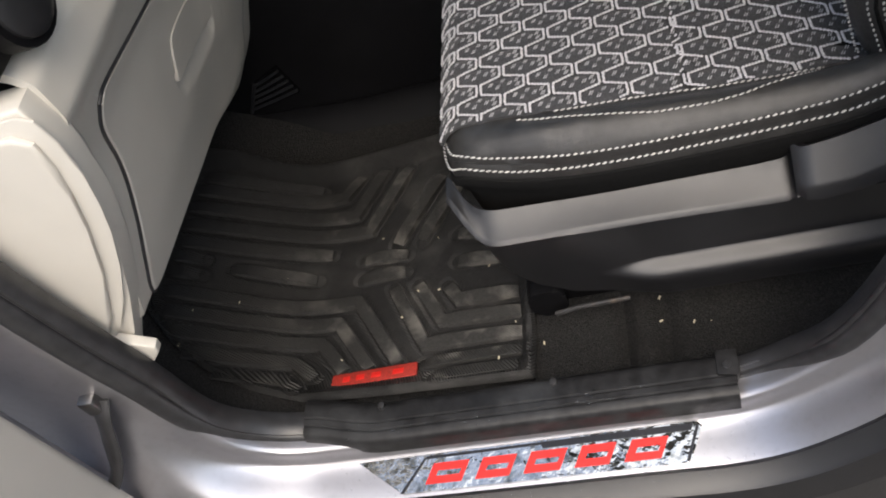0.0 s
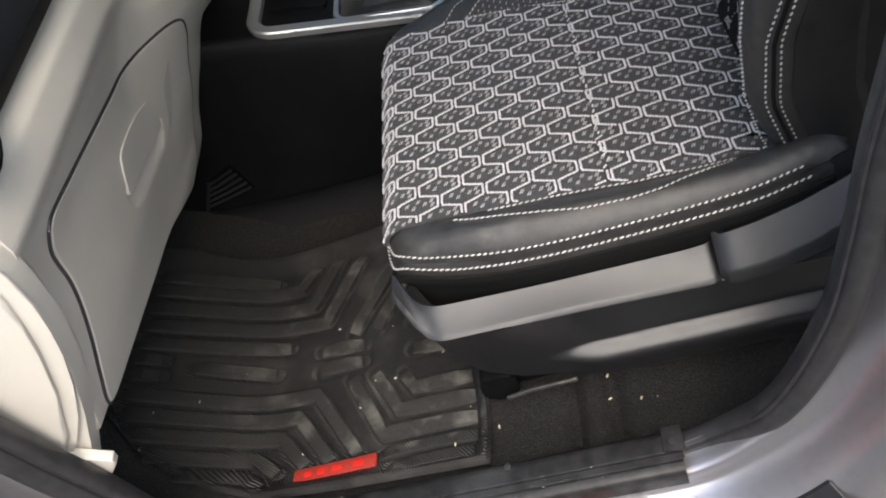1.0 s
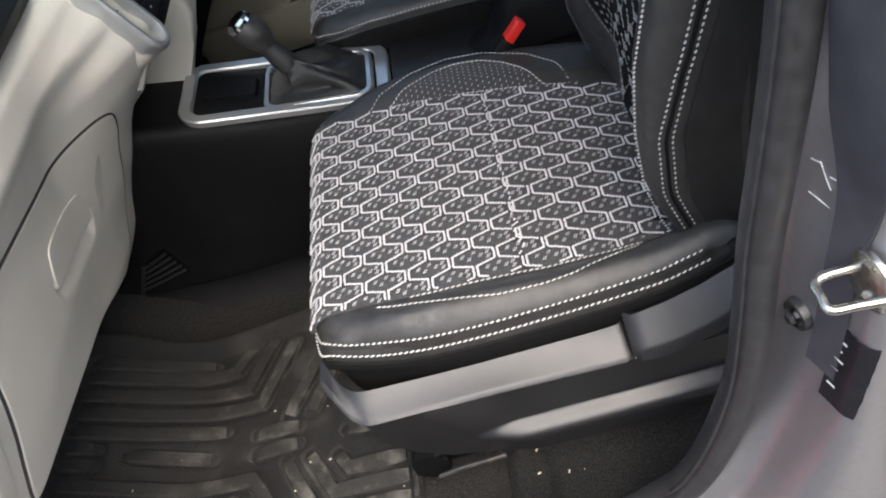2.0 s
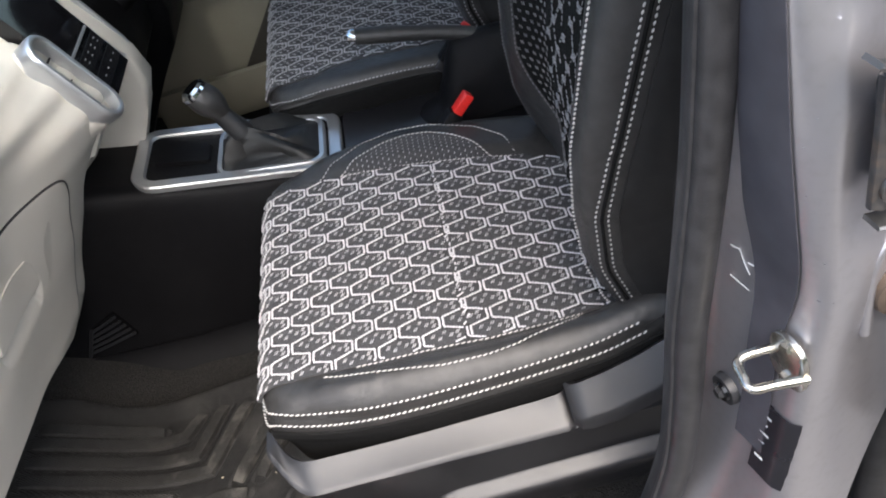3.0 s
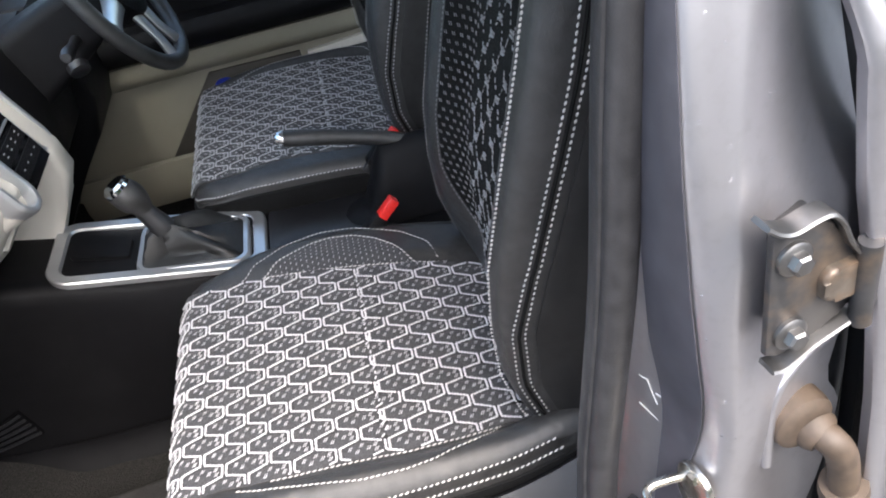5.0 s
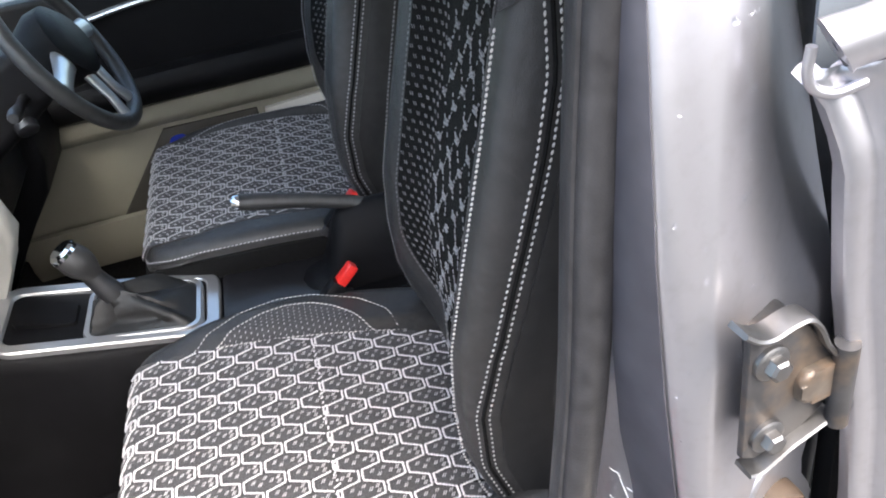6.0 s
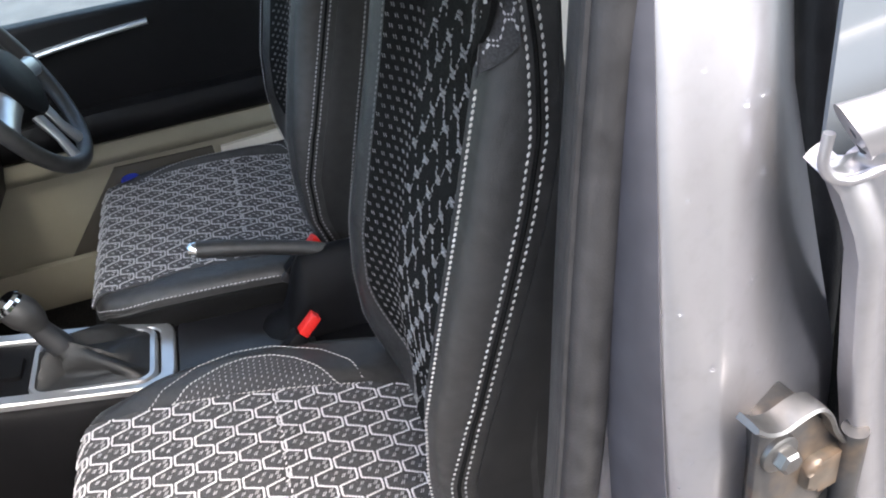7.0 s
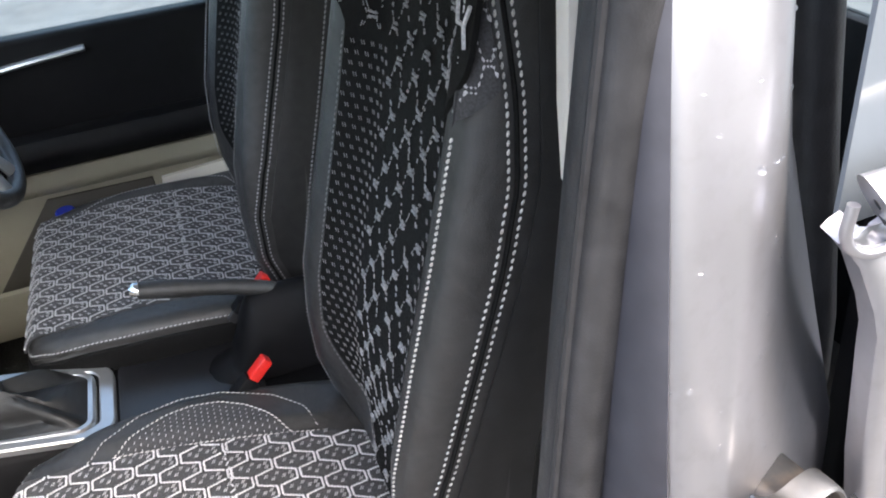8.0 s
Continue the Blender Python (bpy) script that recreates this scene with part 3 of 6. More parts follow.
def floor_pan():
    rows = []
    for x in np.concatenate([np.linspace(-1.0, 0.10, 40), np.linspace(0.11, 0.26, 30), np.linspace(0.28, 1.57, 40)]):
        line = []
        for y in np.linspace(0.715, 2.30, 60):
            z = floor_z(x, y) - 0.006 + 0.006 * noise.noise((x * 9, y * 9, 0))
            z -= (0.016 * math.exp(-((x - 0.150) / 0.012) ** 2) + 0.016 * math.exp(-((x - 0.208) / 0.016) ** 2)) * (1 - smooth(0.88, 0.96, y))
            line.append((x, y, z))
        rows.append(line)
    bm = bmesh.new()
    sheet(bm, rows, 0.02)
    tagged(part("floor", bm, CARPET), "black carpeted car floor with sand grains", "floor", kind="structure")


floor_pan()


# ---- floor mat ----
MAT_NEAR = [(-0.60, 0.97), (-0.585, 0.90), (-0.55, 0.855), (-0.50, 0.815), (-0.42, 0.775), (-0.34, 0.755), (-0.20, 0.748), (0.02, 0.742)]
MAT_FAR = [(-0.60, 1.20), (-0.585, 1.235), (-0.56, 1.255), (-0.50, 1.262), (-0.42, 1.243), (-0.36, 1.247), (-0.20, 1.262), (0.02, 1.285)]
RIBS = [((-0.55, 1.205), (-0.36, 1.200)), ((-0.56, 1.172), (-0.37, 1.172), (-0.315, 1.178), (-0.285, 1.225)),
        ((-0.565, 1.132), (-0.38, 1.132), (-0.290, 1.130), (-0.240, 1.232)), ((-0.565, 1.092), (-0.38, 1.092), (-0.262, 1.088), (-0.193, 1.225)),
        ((-0.565, 1.054), (-0.385, 1.052), (-0.33, 1.050)), ((-0.209, 1.051), (-0.130, 1.190)), ((-0.165, 1.05), (-0.095, 1.170)),
        ((-0.267, 1.027), (-0.191, 1.024)), ((-0.268, 0.987), (-0.194, 0.990)), ((-0.57, 1.022), (-0.53, 1.022)), ((-0.57, 0.990), (-0.53, 0.990)),
        ((-0.478, 1.008), (-0.352, 0.998)), ((-0.57, 0.950), (-0.40, 0.940), (-0.272, 0.940), (-0.198, 0.815)),
        ((-0.565, 0.912), (-0.40, 0.905), (-0.304, 0.903), (-0.245, 0.812)), ((-0.555, 0.875), (-0.40, 0.870), (-0.33, 0.868), (-0.288, 0.812)),
        ((-0.53, 0.838), (-0.37, 0.833), (-0.335, 0.805)), ((-0.48, 0.802), (-0.38, 0.797), (-0.355, 0.778)),
        ((-0.211, 0.958), (-0.155, 0.840), (0.0, 0.838)), ((-0.169, 0.957), (-0.127, 0.878), (0.0, 0.876)), ((-0.118, 0.945), (-0.100, 0.914), (-0.003, 0.913)),
        ((-0.152, 0.803), (0.0, 0.803)), ((-0.132, 0.770), (-0.004, 0.769)), ((-0.100, 0.992), (-0.03, 0.985)), ((-0.10, 1.05), (-0.03, 1.04))]


def mat_z(x, y):
    return floor_z(x, y) + 0.010


def floor_mat():
    mat = thing("floor_mat", (-0.28, 1.0, 0.30), "dirty black rubber floor mat with chevron ribs and red tag", "floor mat")
    ends = [(np.array(p), np.array(q)) for rib in RIBS for p, q in zip(rib, rib[1:])]
    xs = np.concatenate([[-0.60, -0.595, -0.590, -0.585, -0.580], np.linspace(-0.575, -0.004, 150), [0.0, 0.004, 0.008, 0.012, 0.016, 0.020]])
    us = np.concatenate([np.linspace(0, 0.06, 9)[:-1], np.linspace(0.06, 0.92, 110), np.linspace(0.92, 1, 14)[1:]])
    lo = np.array([lerp_table(MAT_NEAR, x) for x in xs])
    hi = np.array([lerp_table(MAT_FAR, x) for x in xs])
    gx = np.repeat(xs[:, None], len(us), 1)
    gy = lo[:, None] + (hi - lo)[:, None] * us[None, :]
    near = np.full(gx.shape, 1.0)
    for p, q in ends:
        d = q - p
        k = np.clip(((gx - p[0]) * d[0] + (gy - p[1]) * d[1]) / (d @ d), 0, 1)
        near = np.minimum(near, np.hypot(gx - p[0] - k * d[0], gy - p[1] - k * d[1]))
    groove = 0.0045 * np.exp(-((near - 0.0135) / 0.0026) ** 2)
    rows = []
    for i, x in enumerate(xs):
        line = []
        for k in range(len(us)):
            y = gy[i, k]
            edge = min(y - lo[i], x + 0.60, 0.02 - x)
            lip = 0.011 * (smooth(0.0, 0.006, edge) - smooth(0.012, 0.022, edge)) + 0.032 * smooth(0.030, 0.006, hi[i] - y) - 0.006 * smooth(0.004, 0.0, hi[i] - y)
            line.append((x, y, mat_z(x, y) + lip - 0.004 * (1 - smooth(0, 0.004, edge)) - groove[i, k]))
        rows.append(line)
    bm = bmesh.new()
    sheet(bm, rows, 0.006)
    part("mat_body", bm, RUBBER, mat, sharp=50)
    for rib in RIBS:
        pts = [Vector((x, y, 0)) for x, y in rib]
        dense = []
        for a, b in zip(pts, pts[1:]):
            n = max(2, int((b - a).length / 0.02))
            dense += [a.lerp(b, k / n) for k in range(n)]
        dense.append(pts[-1])
        rings = []
        for i, p in enumerate(dense):
            a, b = dense[max(0, i - 1)], dense[min(len(dense) - 1, i + 1)]
            side = (b - a).normalized().cross(Vector((0, 0, 1)))
            end = 0.92 if i in (0, len(dense) - 1) else 1.0
            ring = []
            for w, h in ((-0.0112, -0.003), (-0.0108, 0.0078), (-0.0098, 0.0090), (0.0098, 0.0090), (0.0108, 0.0078), (0.0112, -0.003)):
                q = p + side * w * end
                ring.append((q.x, q.y, mat_z(q.x, q.y) + (h if end == 1 else min(h, 0.0026))))
            rings.append(ring)
        bm = bmesh.new()
        loft(bm, rings)
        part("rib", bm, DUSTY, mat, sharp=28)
    bm = bmesh.new()
    verts = box(bm, (-0.070, -0.0135, -0.002), (0.070, 0.0135, 0.004), 0.002)
    slope = Matrix.Translation((-0.232, 0.791, mat_z(-0.232, 0.791))) @ Euler((radians(-14), 0, radians(1))).to_matrix().to_4x4()
    bmesh.ops.transform(bm, matrix=slope, verts=bm.verts)
    tag = part("tag", bm, LABEL, mat, "faded red rubber tag")
    for x, w in ((-0.045, 0.012), (-0.022, 0.014), (0.004, 0.016), (0.040, 0.018)):
        bm = bmesh.new()
        box(bm, (x - w / 2, -0.006, 0.004), (x + w / 2, 0.005, 0.0048), 0.0003)
        bmesh.ops.transform(bm, matrix=slope, verts=bm.verts)
        part("print_bar", bm, RED, tag)
    rng = random.Random(2)
    bm = bmesh.new()
    for n in range(34):
        x, y = rng.uniform(-0.55, 0.28), rng.uniform(0.76, 1.1)
        r = rng.uniform(0.0008, 0.0024)
        bmesh.ops.create_cube(bm, size=1, matrix=Matrix.Translation((x, y, (mat_z(x, y) if x < 0.015 else floor_z(x, y)) + 0.002 + 0.006 * (x < 0.0))) @ Euler((0, 0, rng.uniform(0, 6))).to_matrix().to_4x4() @ Matrix.Diagonal((r * 2.4, r, r, 1)))
    tagged(part("grit", bm, STRAW), "pale grains of grit on the mat and carpet", "grit", kind="stuff")


floor_mat()


def shell():
    bm = bmesh.new()
    rows = [[(x, y, 1.60 - 0.08 * ((y - 1.5) / 0.85) ** 2 - 0.10 * max(0, (-0.1 - x)) ** 2) for y in np.linspace(0.68, 2.32, 20)] for x in np.linspace(-0.15, 1.6, 12)]
    sheet(bm, rows, 0.03)
    tagged(part("ceiling", bm, HEADLINER), "grey fabric headliner of the car roof", "headliner", kind="structure")
    bm = bmesh.new()
    box(bm, (1.55, 0.66, 0.2), (1.60, 2.34, 0.98), 0.01)
    tagged(part("wall_rear", bm, PLASTIC), "dark rear of the cabin", "wall", kind="structure")
    bm = bmesh.new()
    loft(bm, [[(x + h, y, z) for x, y, z in ((1.575, 0.72, 0.98), (1.575, 2.28, 0.98), (1.56, 2.20, 1.56), (1.56, 0.80, 1.56))] for h in (0.0, 0.005)])
    back = tagged(part("window_2", bm, GLASS), "clear rear window", "rear window", kind="structure")
    back.visible_shadow = False
    bm = bmesh.new()
    box(bm, (-1.05, 0.66, 0.2), (-1.0, 2.34, 1.02), 0.01)
    tagged(part("wall_front", bm, PLASTIC), "dark bulkhead at the front of the cabin", "wall", kind="structure")
    bm = bmesh.new()
    loft(bm, [[(x, y, z) for x, y, z in ((-0.98 + h, 0.72, 1.06), (-0.98 + h, 2.28, 1.06), (-0.16 + h, 2.20, 1.56), (-0.16 + h, 0.80, 1.56))] for h in (0.0, 0.006)])
    screen = tagged(part("window_1", bm, GLASS), "clear windscreen", "windscreen", kind="structure")
    screen.visible_shadow = False


shell()


# ---- seats ----
BACK_FRONT = [(0.60, 0.500), (0.64, 0.478), (0.68, 0.462), (0.75, 0.447), (0.83, 0.447), (0.915, 0.457), (1.03, 0.488), (1.154, 0.523), (1.27, 0.553), (1.42, 0.590), (1.55, 0.62)]


CUSHION_HALF = [(-0.024, 0.150), (-0.021, 0.198), (-0.007, 0.240), (0.026, 0.258), (0.06, 0.266), (0.12, 0.280), (0.20, 0.286), (0.29, 0.286), (0.37, 0.284), (0.42, 0.282), (0.47, 0.280), (0.52, 0.274), (0.55, 0.250), (0.56, 0.18)]


def seat_top(x, v):
    """Height of the cushion at x behind its front edge and v to its inner side."""
    z = 0.684 - 0.45 * max(0.0, x - 0.15) ** 2
    z -= 0.030 * (1 - smooth(-0.032, 0.028, x)) ** 2
    e = panel_edge(x, v)
    z += 0.011 * smooth(e + 0.004, e + 0.03, abs(v)) * smooth(0.03, 0.12, x)
    if v < 0:
        z += 0.45 * max(0.0, x - 0.15) ** 2 * smooth(e - 0.02, e + 0.07, -v)
        z -= 0.016 * smooth(0.235, 0.286, -v) * smooth(0.0, 0.08, x) * (1 - smooth(0.42, 0.52, x))
    return z


def panel_edge(x, v=0.0):
    near = lerp_table([(-0.03, 0.190), (-0.02, 0.204), (0.0, 0.214), (0.05, 0.212), (0.16, 0.221), (0.31, 0.226), (0.385, 0.219), (0.433, 0.211), (0.46, 0.204), (0.51, 0.184)], x)
    far = lerp_table([(-0.03, 0.180), (-0.02, 0.194), (0.0, 0.204), (0.09, 0.203), (0.187, 0.186), (0.28, 0.172), (0.37, 0.160), (0.44, 0.152), (0.51, 0.14)], x)
    return near if v < 0 else far


def insert_arc(x, v):
    if v < 0:
        return lerp_table([(0.083, 0.219), (0.12, 0.233), (0.172, 0.246), (0.244, 0.258), (0.30, 0.259), (0.339, 0.255), (0.401, 0.238), (0.434, 0.208)], x)
    return lerp_table([(0.13, 0.196), (0.15, 0.212), (0.17, 0.224), (0.212, 0.243), (0.25, 0.250), (0.291, 0.245), (0.325, 0.228), (0.353, 0.203), (0.382, 0.160)], x)


def seat_outline(inset):
    """The cushion's outline, x from the front and v across, drawn in by inset, from the back round the door side to the front and back again."""
    side = spline([(x, w, 0) for x, w in CUSHION_HALF], 34)
    k = max(0.0, 1 - inset / 0.286)
    pts = [(p.x, -p.y) for p in side[::-1]] + [(p.x, p.y) for p in side]
    return [(0.26 + (x - 0.26) * (1 - inset / 0.272), v * k) for x, v in pts]


def cell_puff(x, v):
    """Quilting between the cords, 0 to 1."""
    p, q = 0.060, 0.026
    best = 0.0
    j0 = round(v / q)
    for j in (j0 - 1, j0, j0 + 1):
        cx = 0.01 + (j % 2) * p / 2
        i = round((x - cx) / p)
        dx, dv = abs(x - cx - i * p) / 0.027, abs(v - j * q) / 0.0115
        best = max(best, 1 - min(1.0, dx ** 3 + dv ** 3))
    return best


def build_seat(yc, s, label, group):
    """s = 1: the door lies towards -y; s = -1: towards +y. v runs from the door inwards."""
    seat = thing("car_seat", (0.26, yc, 0.31), label, "car seat", group)

    def at(x, v, z):
        return Vector((x, yc + s * v, z))

    def pattern_edge(x, v=0.0):
        return panel_edge(x, v if s > 0 else -1)

    # cushion: leather body
    bm = bmesh.new()
    rings = []
    for inset, drop in ((0.034, 0.16), (0.030, 0.15), (0.022, 0.10), (0.006, 0.062), (0.0, 0.040), (0.002, 0.030), (0.0055, 0.024), (0.0035, 0.020), (0.008, 0.012), (0.016, 0.004), (0.026, 0.0005)):
        rings.append([at(x, v, seat_top(x, v) - drop) for x, v in seat_outline(inset)])
    for inset in np.linspace(0.034, 0.25, 30):
        rings.append([at(x, v, seat_top(x, v)) for x, v in seat_outline(inset)])
    loft(bm, rings)
    part("cushion", bm, LEATHER, seat, "black leatherette seat cushion with sewn side bolsters", sharp=60)
    # lower band of stretch fabric
    bm = bmesh.new()
    rings = []
    high = 0.0 if s > 0 else 0.014
    for inset, drop in ((0.016, 0.15), (0.013, 0.13), (0.009, 0.09), (0.002, 0.066), (-0.003, 0.053 - high), (-0.002, 0.044 - high), (0.006, 0.041 - high)):
        rings.append([at(x, v, seat_top(x, v) - drop) for x, v in seat_outline(inset)])
    loft(bm, rings)
    part("cushion_skirt", bm, BAND, seat, "black fabric skirt")

    def lay(x, v, h):
        return at(x, v, seat_top(x, v) + h - 0.006 * (1 - smooth(-0.024, 0.0, x)))

    # patterned middle panel, a quilted cloth laid on the cushion
    rows = []
    for x in np.linspace(-0.020, 0.505, 152):
        e0, e1 = pattern_edge(x, -1), pattern_edge(x, 1)
        seam = 0.003 * math.exp(-((x - 0.283) / 0.004) ** 2)
        rows.append([lay(x, v, 0.0006 + 0.0042 * cell_puff(x, v) - seam) for v in np.linspace(-e0, e1, 110)])
    if s < 0:
        rows = [r[::-1] for r in rows]
    bm = bmesh.new()
    sheet(bm, rows, 0.004)
    part("seat_panel", bm, FABRIC, seat, "quilted black fabric panel", sharp=80)
    # honeycomb cords, doubled at the short links, and small tick stitches
    bm, ticks = bmesh.new(), bmesh.new()
    p, q, a = 0.060, 0.026, 0.0166
    rng = random.Random(7)

    def inside(x, v):
        return -0.019 < x < 0.505 and abs(v) < pattern_edge(x, v) - 0.001

    for j in range(-9, 9):
        for i in range(-2, 10):
            cx, v0 = i * p + (j % 2) * p / 2 + 0.01, j * q
            if cx > 0.283:
                cx += 0.004
            l = cx - p / 2
            lines = [((l - 0.0026, v0 - a / 2), (l - 0.0026, v0 + a / 2)), ((l + 0.0026, v0 - a / 2), (l + 0.0026, v0 + a / 2)),
                     ((l + 0.002, v0 + a / 2 - 0.0008), (cx - 0.002, v0 + q - a / 2 - 0.0012)), ((cx + 0.002, v0 + q - a / 2 - 0.0012), (cx + p / 2 - 0.002, v0 + a / 2 - 0.0008))]
            for (x0, w0), (x1, w1) in lines:
                n = 14
                run = [(x0 + (x1 - x0) * t / n + rng.uniform(-0.0004, 0.0004), w0 + (w1 - w0) * t / n + rng.uniform(-0.0003, 0.0003)) for t in range(n + 1)]
                run = [r for r in run if inside(*r)]
                if len(run) > 2:
                    tube(bm, [lay(*r, 0.0034 + rng.uniform(0, 0.0005)) for r in run], [(0.0008, 0.0019)[k % 2] for k in range(len(run))], 5, flat=0.9)
            for dx, dv in ((-0.017, 0.002), (-0.008, -0.004), (-0.002, 0.005), (0.007, -0.001), (0.016, 0.003), (0.017, -0.005)):
                x, v = cx + dx, v0 + dv
                if inside(x, v) and inside(x + 0.004, v):
                    for o in (0.0, 0.0026):
                        tube(ticks, [lay(x + o, v - 0.0030, 0.0044), lay(x + o + 0.0030, v + 0.0030, 0.0044)], 0.00066, 4)
    # ragged cord along the cross seam
    for k in range(34):
        v = -0.195 + k * 0.0105
        if inside(0.283, v):
            o = rng.uniform(-0.004, 0.004)
            tube(bm, [lay(0.281 + o, v, 0.003), lay(0.285 + rng.uniform(-0.003, 0.004), v + rng.uniform(0.002, 0.006), 0.0045)], 0.0013, 4)
    # the driver's cords take the dimmed copy of the white thread
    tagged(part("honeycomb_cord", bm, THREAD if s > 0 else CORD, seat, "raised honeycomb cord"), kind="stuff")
    # dotted inserts in the bolsters
    for sg in (-1, 1)[:2 if s > 0 else 1]:
        x0, x1 = (0.125, 0.425) if sg < 0 else (0.135, 0.380)
        rows = []
        for x in np.linspace(x0, x1, 40):
            e, f = pattern_edge(x, sg), max(pattern_edge(x, sg) + 0.0005, insert_arc(x, sg))
            rows.append([lay(x, sg * (e + (f - e) * k), 0.0012) for k in np.linspace(0, 1, 10)])
        if s * sg < 0:
            rows = [r[::-1] for r in rows]
        bm = bmesh.new()
        sheet(bm, rows, 0.003)
        part("bolster_insert", bm, FABRIC if sg > 0 else LEATHER, seat, "dotted black bolster insert" if sg > 0 else "")
        if sg > 0:
            for i in range(40):
                for k in range(12):
                    x, v = x0 + i * 0.009, 0.15 + k * 0.009 + (i % 2) * 0.0045
                    if x < x1 and pattern_edge(x, 1) + 0.003 < v < insert_arc(x, 1) - 0.004:
                        tube(ticks, [lay(x, v - 0.0015, 0.0016), lay(x + 0.0015, v + 0.0015, 0.0016)], 0.0006, 4)
    tagged(part("tick_stitch", ticks, TICK, seat, "fine pale tick stitches"), kind="stuff")
    # seams: a pair round the outer edge, the panel edges and the bolster arcs
    bm = bmesh.new()
    for inset, drop in ((0.0065, 0.0145), (-0.0005, 0.0275))[:2 if s > 0 else 1]:
        stitches(bm, [at(x, v, seat_top(x, v) - drop) for x, v in seat_outline(inset) if x < 0.50], r=0.0014)
    for sg in (-1, 1)[:2 if s > 0 else 1]:
        stitches(bm, [lay(x, sg * (pattern_edge(x, sg) + 0.002), 0.0024) for x in np.linspace(0.13, 0.43, 40)], r=0.0011)
        lo, hi = (0.085, 0.434) if sg < 0 else (0.132, 0.382)
        stitches(bm, [lay(x, sg * (insert_arc(x, sg) + 0.001), 0.0016) for x in np.linspace(lo, hi, 50)], r=0.0012)
    if s > 0:
        stitches(bm, [lay(x, lerp_table([(0.094, 0.204), (0.12, 0.226), (0.172, 0.258), (0.235, 0.272), (0.294, 0.268), (0.369, 0.240), (0.41, 0.204), (0.42, 0.165)], x), 0.0012) for x in np.linspace(0.094, 0.42, 50)], r=0.0009)
    tagged(part("stitching", bm, STITCH if s > 0 else CORD, seat, "white seam stitching" if s > 0 else "white seam stitching dimmed to grey"), kind="stuff")

    # side valance in grey plastic: a proud upper band, a long recess and a lower bar that starts in a curve
    bm = bmesh.new()
    rows = []
    for x in np.linspace(-0.026, 0.565, 110):
        zt = soft_table([(-0.03, 0.608), (0.005, 0.602), (0.06, 0.598), (0.20, 0.592), (0.335, 0.592), (0.386, 0.597), (0.422, 0.611), (0.465, 0.637), (0.50, 0.658), (0.54, 0.678), (0.565, 0.685)], x)
        zb = lerp_table([(-0.03, 0.592), (-0.014, 0.562), (0.004, 0.525), (0.024, 0.482), (0.054, 0.443), (0.10, 0.412), (0.169, 0.395), (0.50, 0.392), (0.57, 0.395)], x)
        zm = max(zb + 0.01, soft_table([(-0.02, 0.605), (0.0, 0.588), (0.02, 0.577), (0.20, 0.574), (0.37, 0.566), (0.60, 0.560)], x))
        line = []
        for k in np.linspace(0, 1, 24):
            v = -0.280 - 0.036 * (0.75 * k + 0.25 * k * k) + 0.016 * smooth(0.372, 0.384, x)
            line.append((v, zt + (zm - zt) * k))
        for z in np.linspace(zm - 0.002, zb, 60):
            hollow = smooth(0.115, 0.205, x + (zm - z) * -0.35 + 0.03)
            shell = -0.316 + 0.030 * ((zm - z) / max(0.02, zm - zb)) ** 0.8
            back = -0.316 + 0.030 * smooth(0.0, 0.010, zm - z)
            bar = -0.286 - 0.022 * smooth(0.459, 0.440, z) + 0.006 * smooth(0.437, 0.394, z)
            line.append((shell + (max(-0.316, min(back, bar) if z < 0.459 else back) - shell) * hollow, z))
        rows.append([at(x, v + 0.080 * (1 - smooth(-0.045, 0.050, x)) ** 2, z) for v, z in line])
    if s < 0:
        rows = [r[::-1] for r in rows]
    sheet(bm, rows, 0.004)
    part("side_valance", bm, VALANCE, seat, "dark grey plastic side valance", sharp=50)
    # recline lever behind a slot
    bm = bmesh.new()
    rows = []
    for x in np.linspace(0.389, 0.57, 30):
        zt = lerp_table([(0.38, 0.611), (0.43, 0.621), (0.48, 0.636), (0.524, 0.655), (0.57, 0.678)], x)
        zl = lerp_table([(0.38, 0.562), (0.44, 0.566), (0.491, 0.584), (0.526, 0.606), (0.57, 0.636)], x)
        rows.append([at(x, -0.284 - 0.034 * min(1.0, k / 0.82) + 0.030 * smooth(0.80, 1, k) + 0.010 * (1 - smooth(0.389, 0.396, x)), zt + (zl - zt) * k) for k in np.linspace(0, 1, 16)])
    if s < 0:
        rows = [r[::-1] for r in rows]
    sheet(bm, rows, 0.012)
    part("recline_lever", bm, VALANCE, seat, "grey plastic recline lever")
    bm = bmesh.new()
    box(bm, at(0.06, -0.24, 0.40), at(0.52, 0.24, 0.56), 0.02)
    part("seat_base", bm, PLASTIC, seat)
    # rails and front foot
    for v in (-0.235, 0.235):
        bm = bmesh.new()
        box(bm, at(0.05, v, 0.33) - Vector((0, 0.012, 0)), at(0.55, v, 0.40) + Vector((0, 0.012, 0)), 0.003)
        part("seat_rail", bm, PLASTIC, seat)
        bm = bmesh.new()
        prism(bm, [(0.05 + a, 0.352 + b) for a, b in rounded(0.028, 0.030, 0.018)], "y", yc + s * v - 0.03, yc + s * v + 0.02, 0.006)
        part("rail_foot", bm, PLASTIC, seat)
    bm = bmesh.new()
    tube(bm, [at(0.06, -0.283, 0.352), at(0.095, -0.285, 0.363), at(0.168, -0.285, 0.367)], 0.0036, 8)
    part("slide_bar", bm, STEEL, seat, "bare steel slide bar")

    # backrest
    lean = 0.0 if s > 0 else -0.045

    def front(z):
        return lerp_table(BACK_FRONT, z) + lean

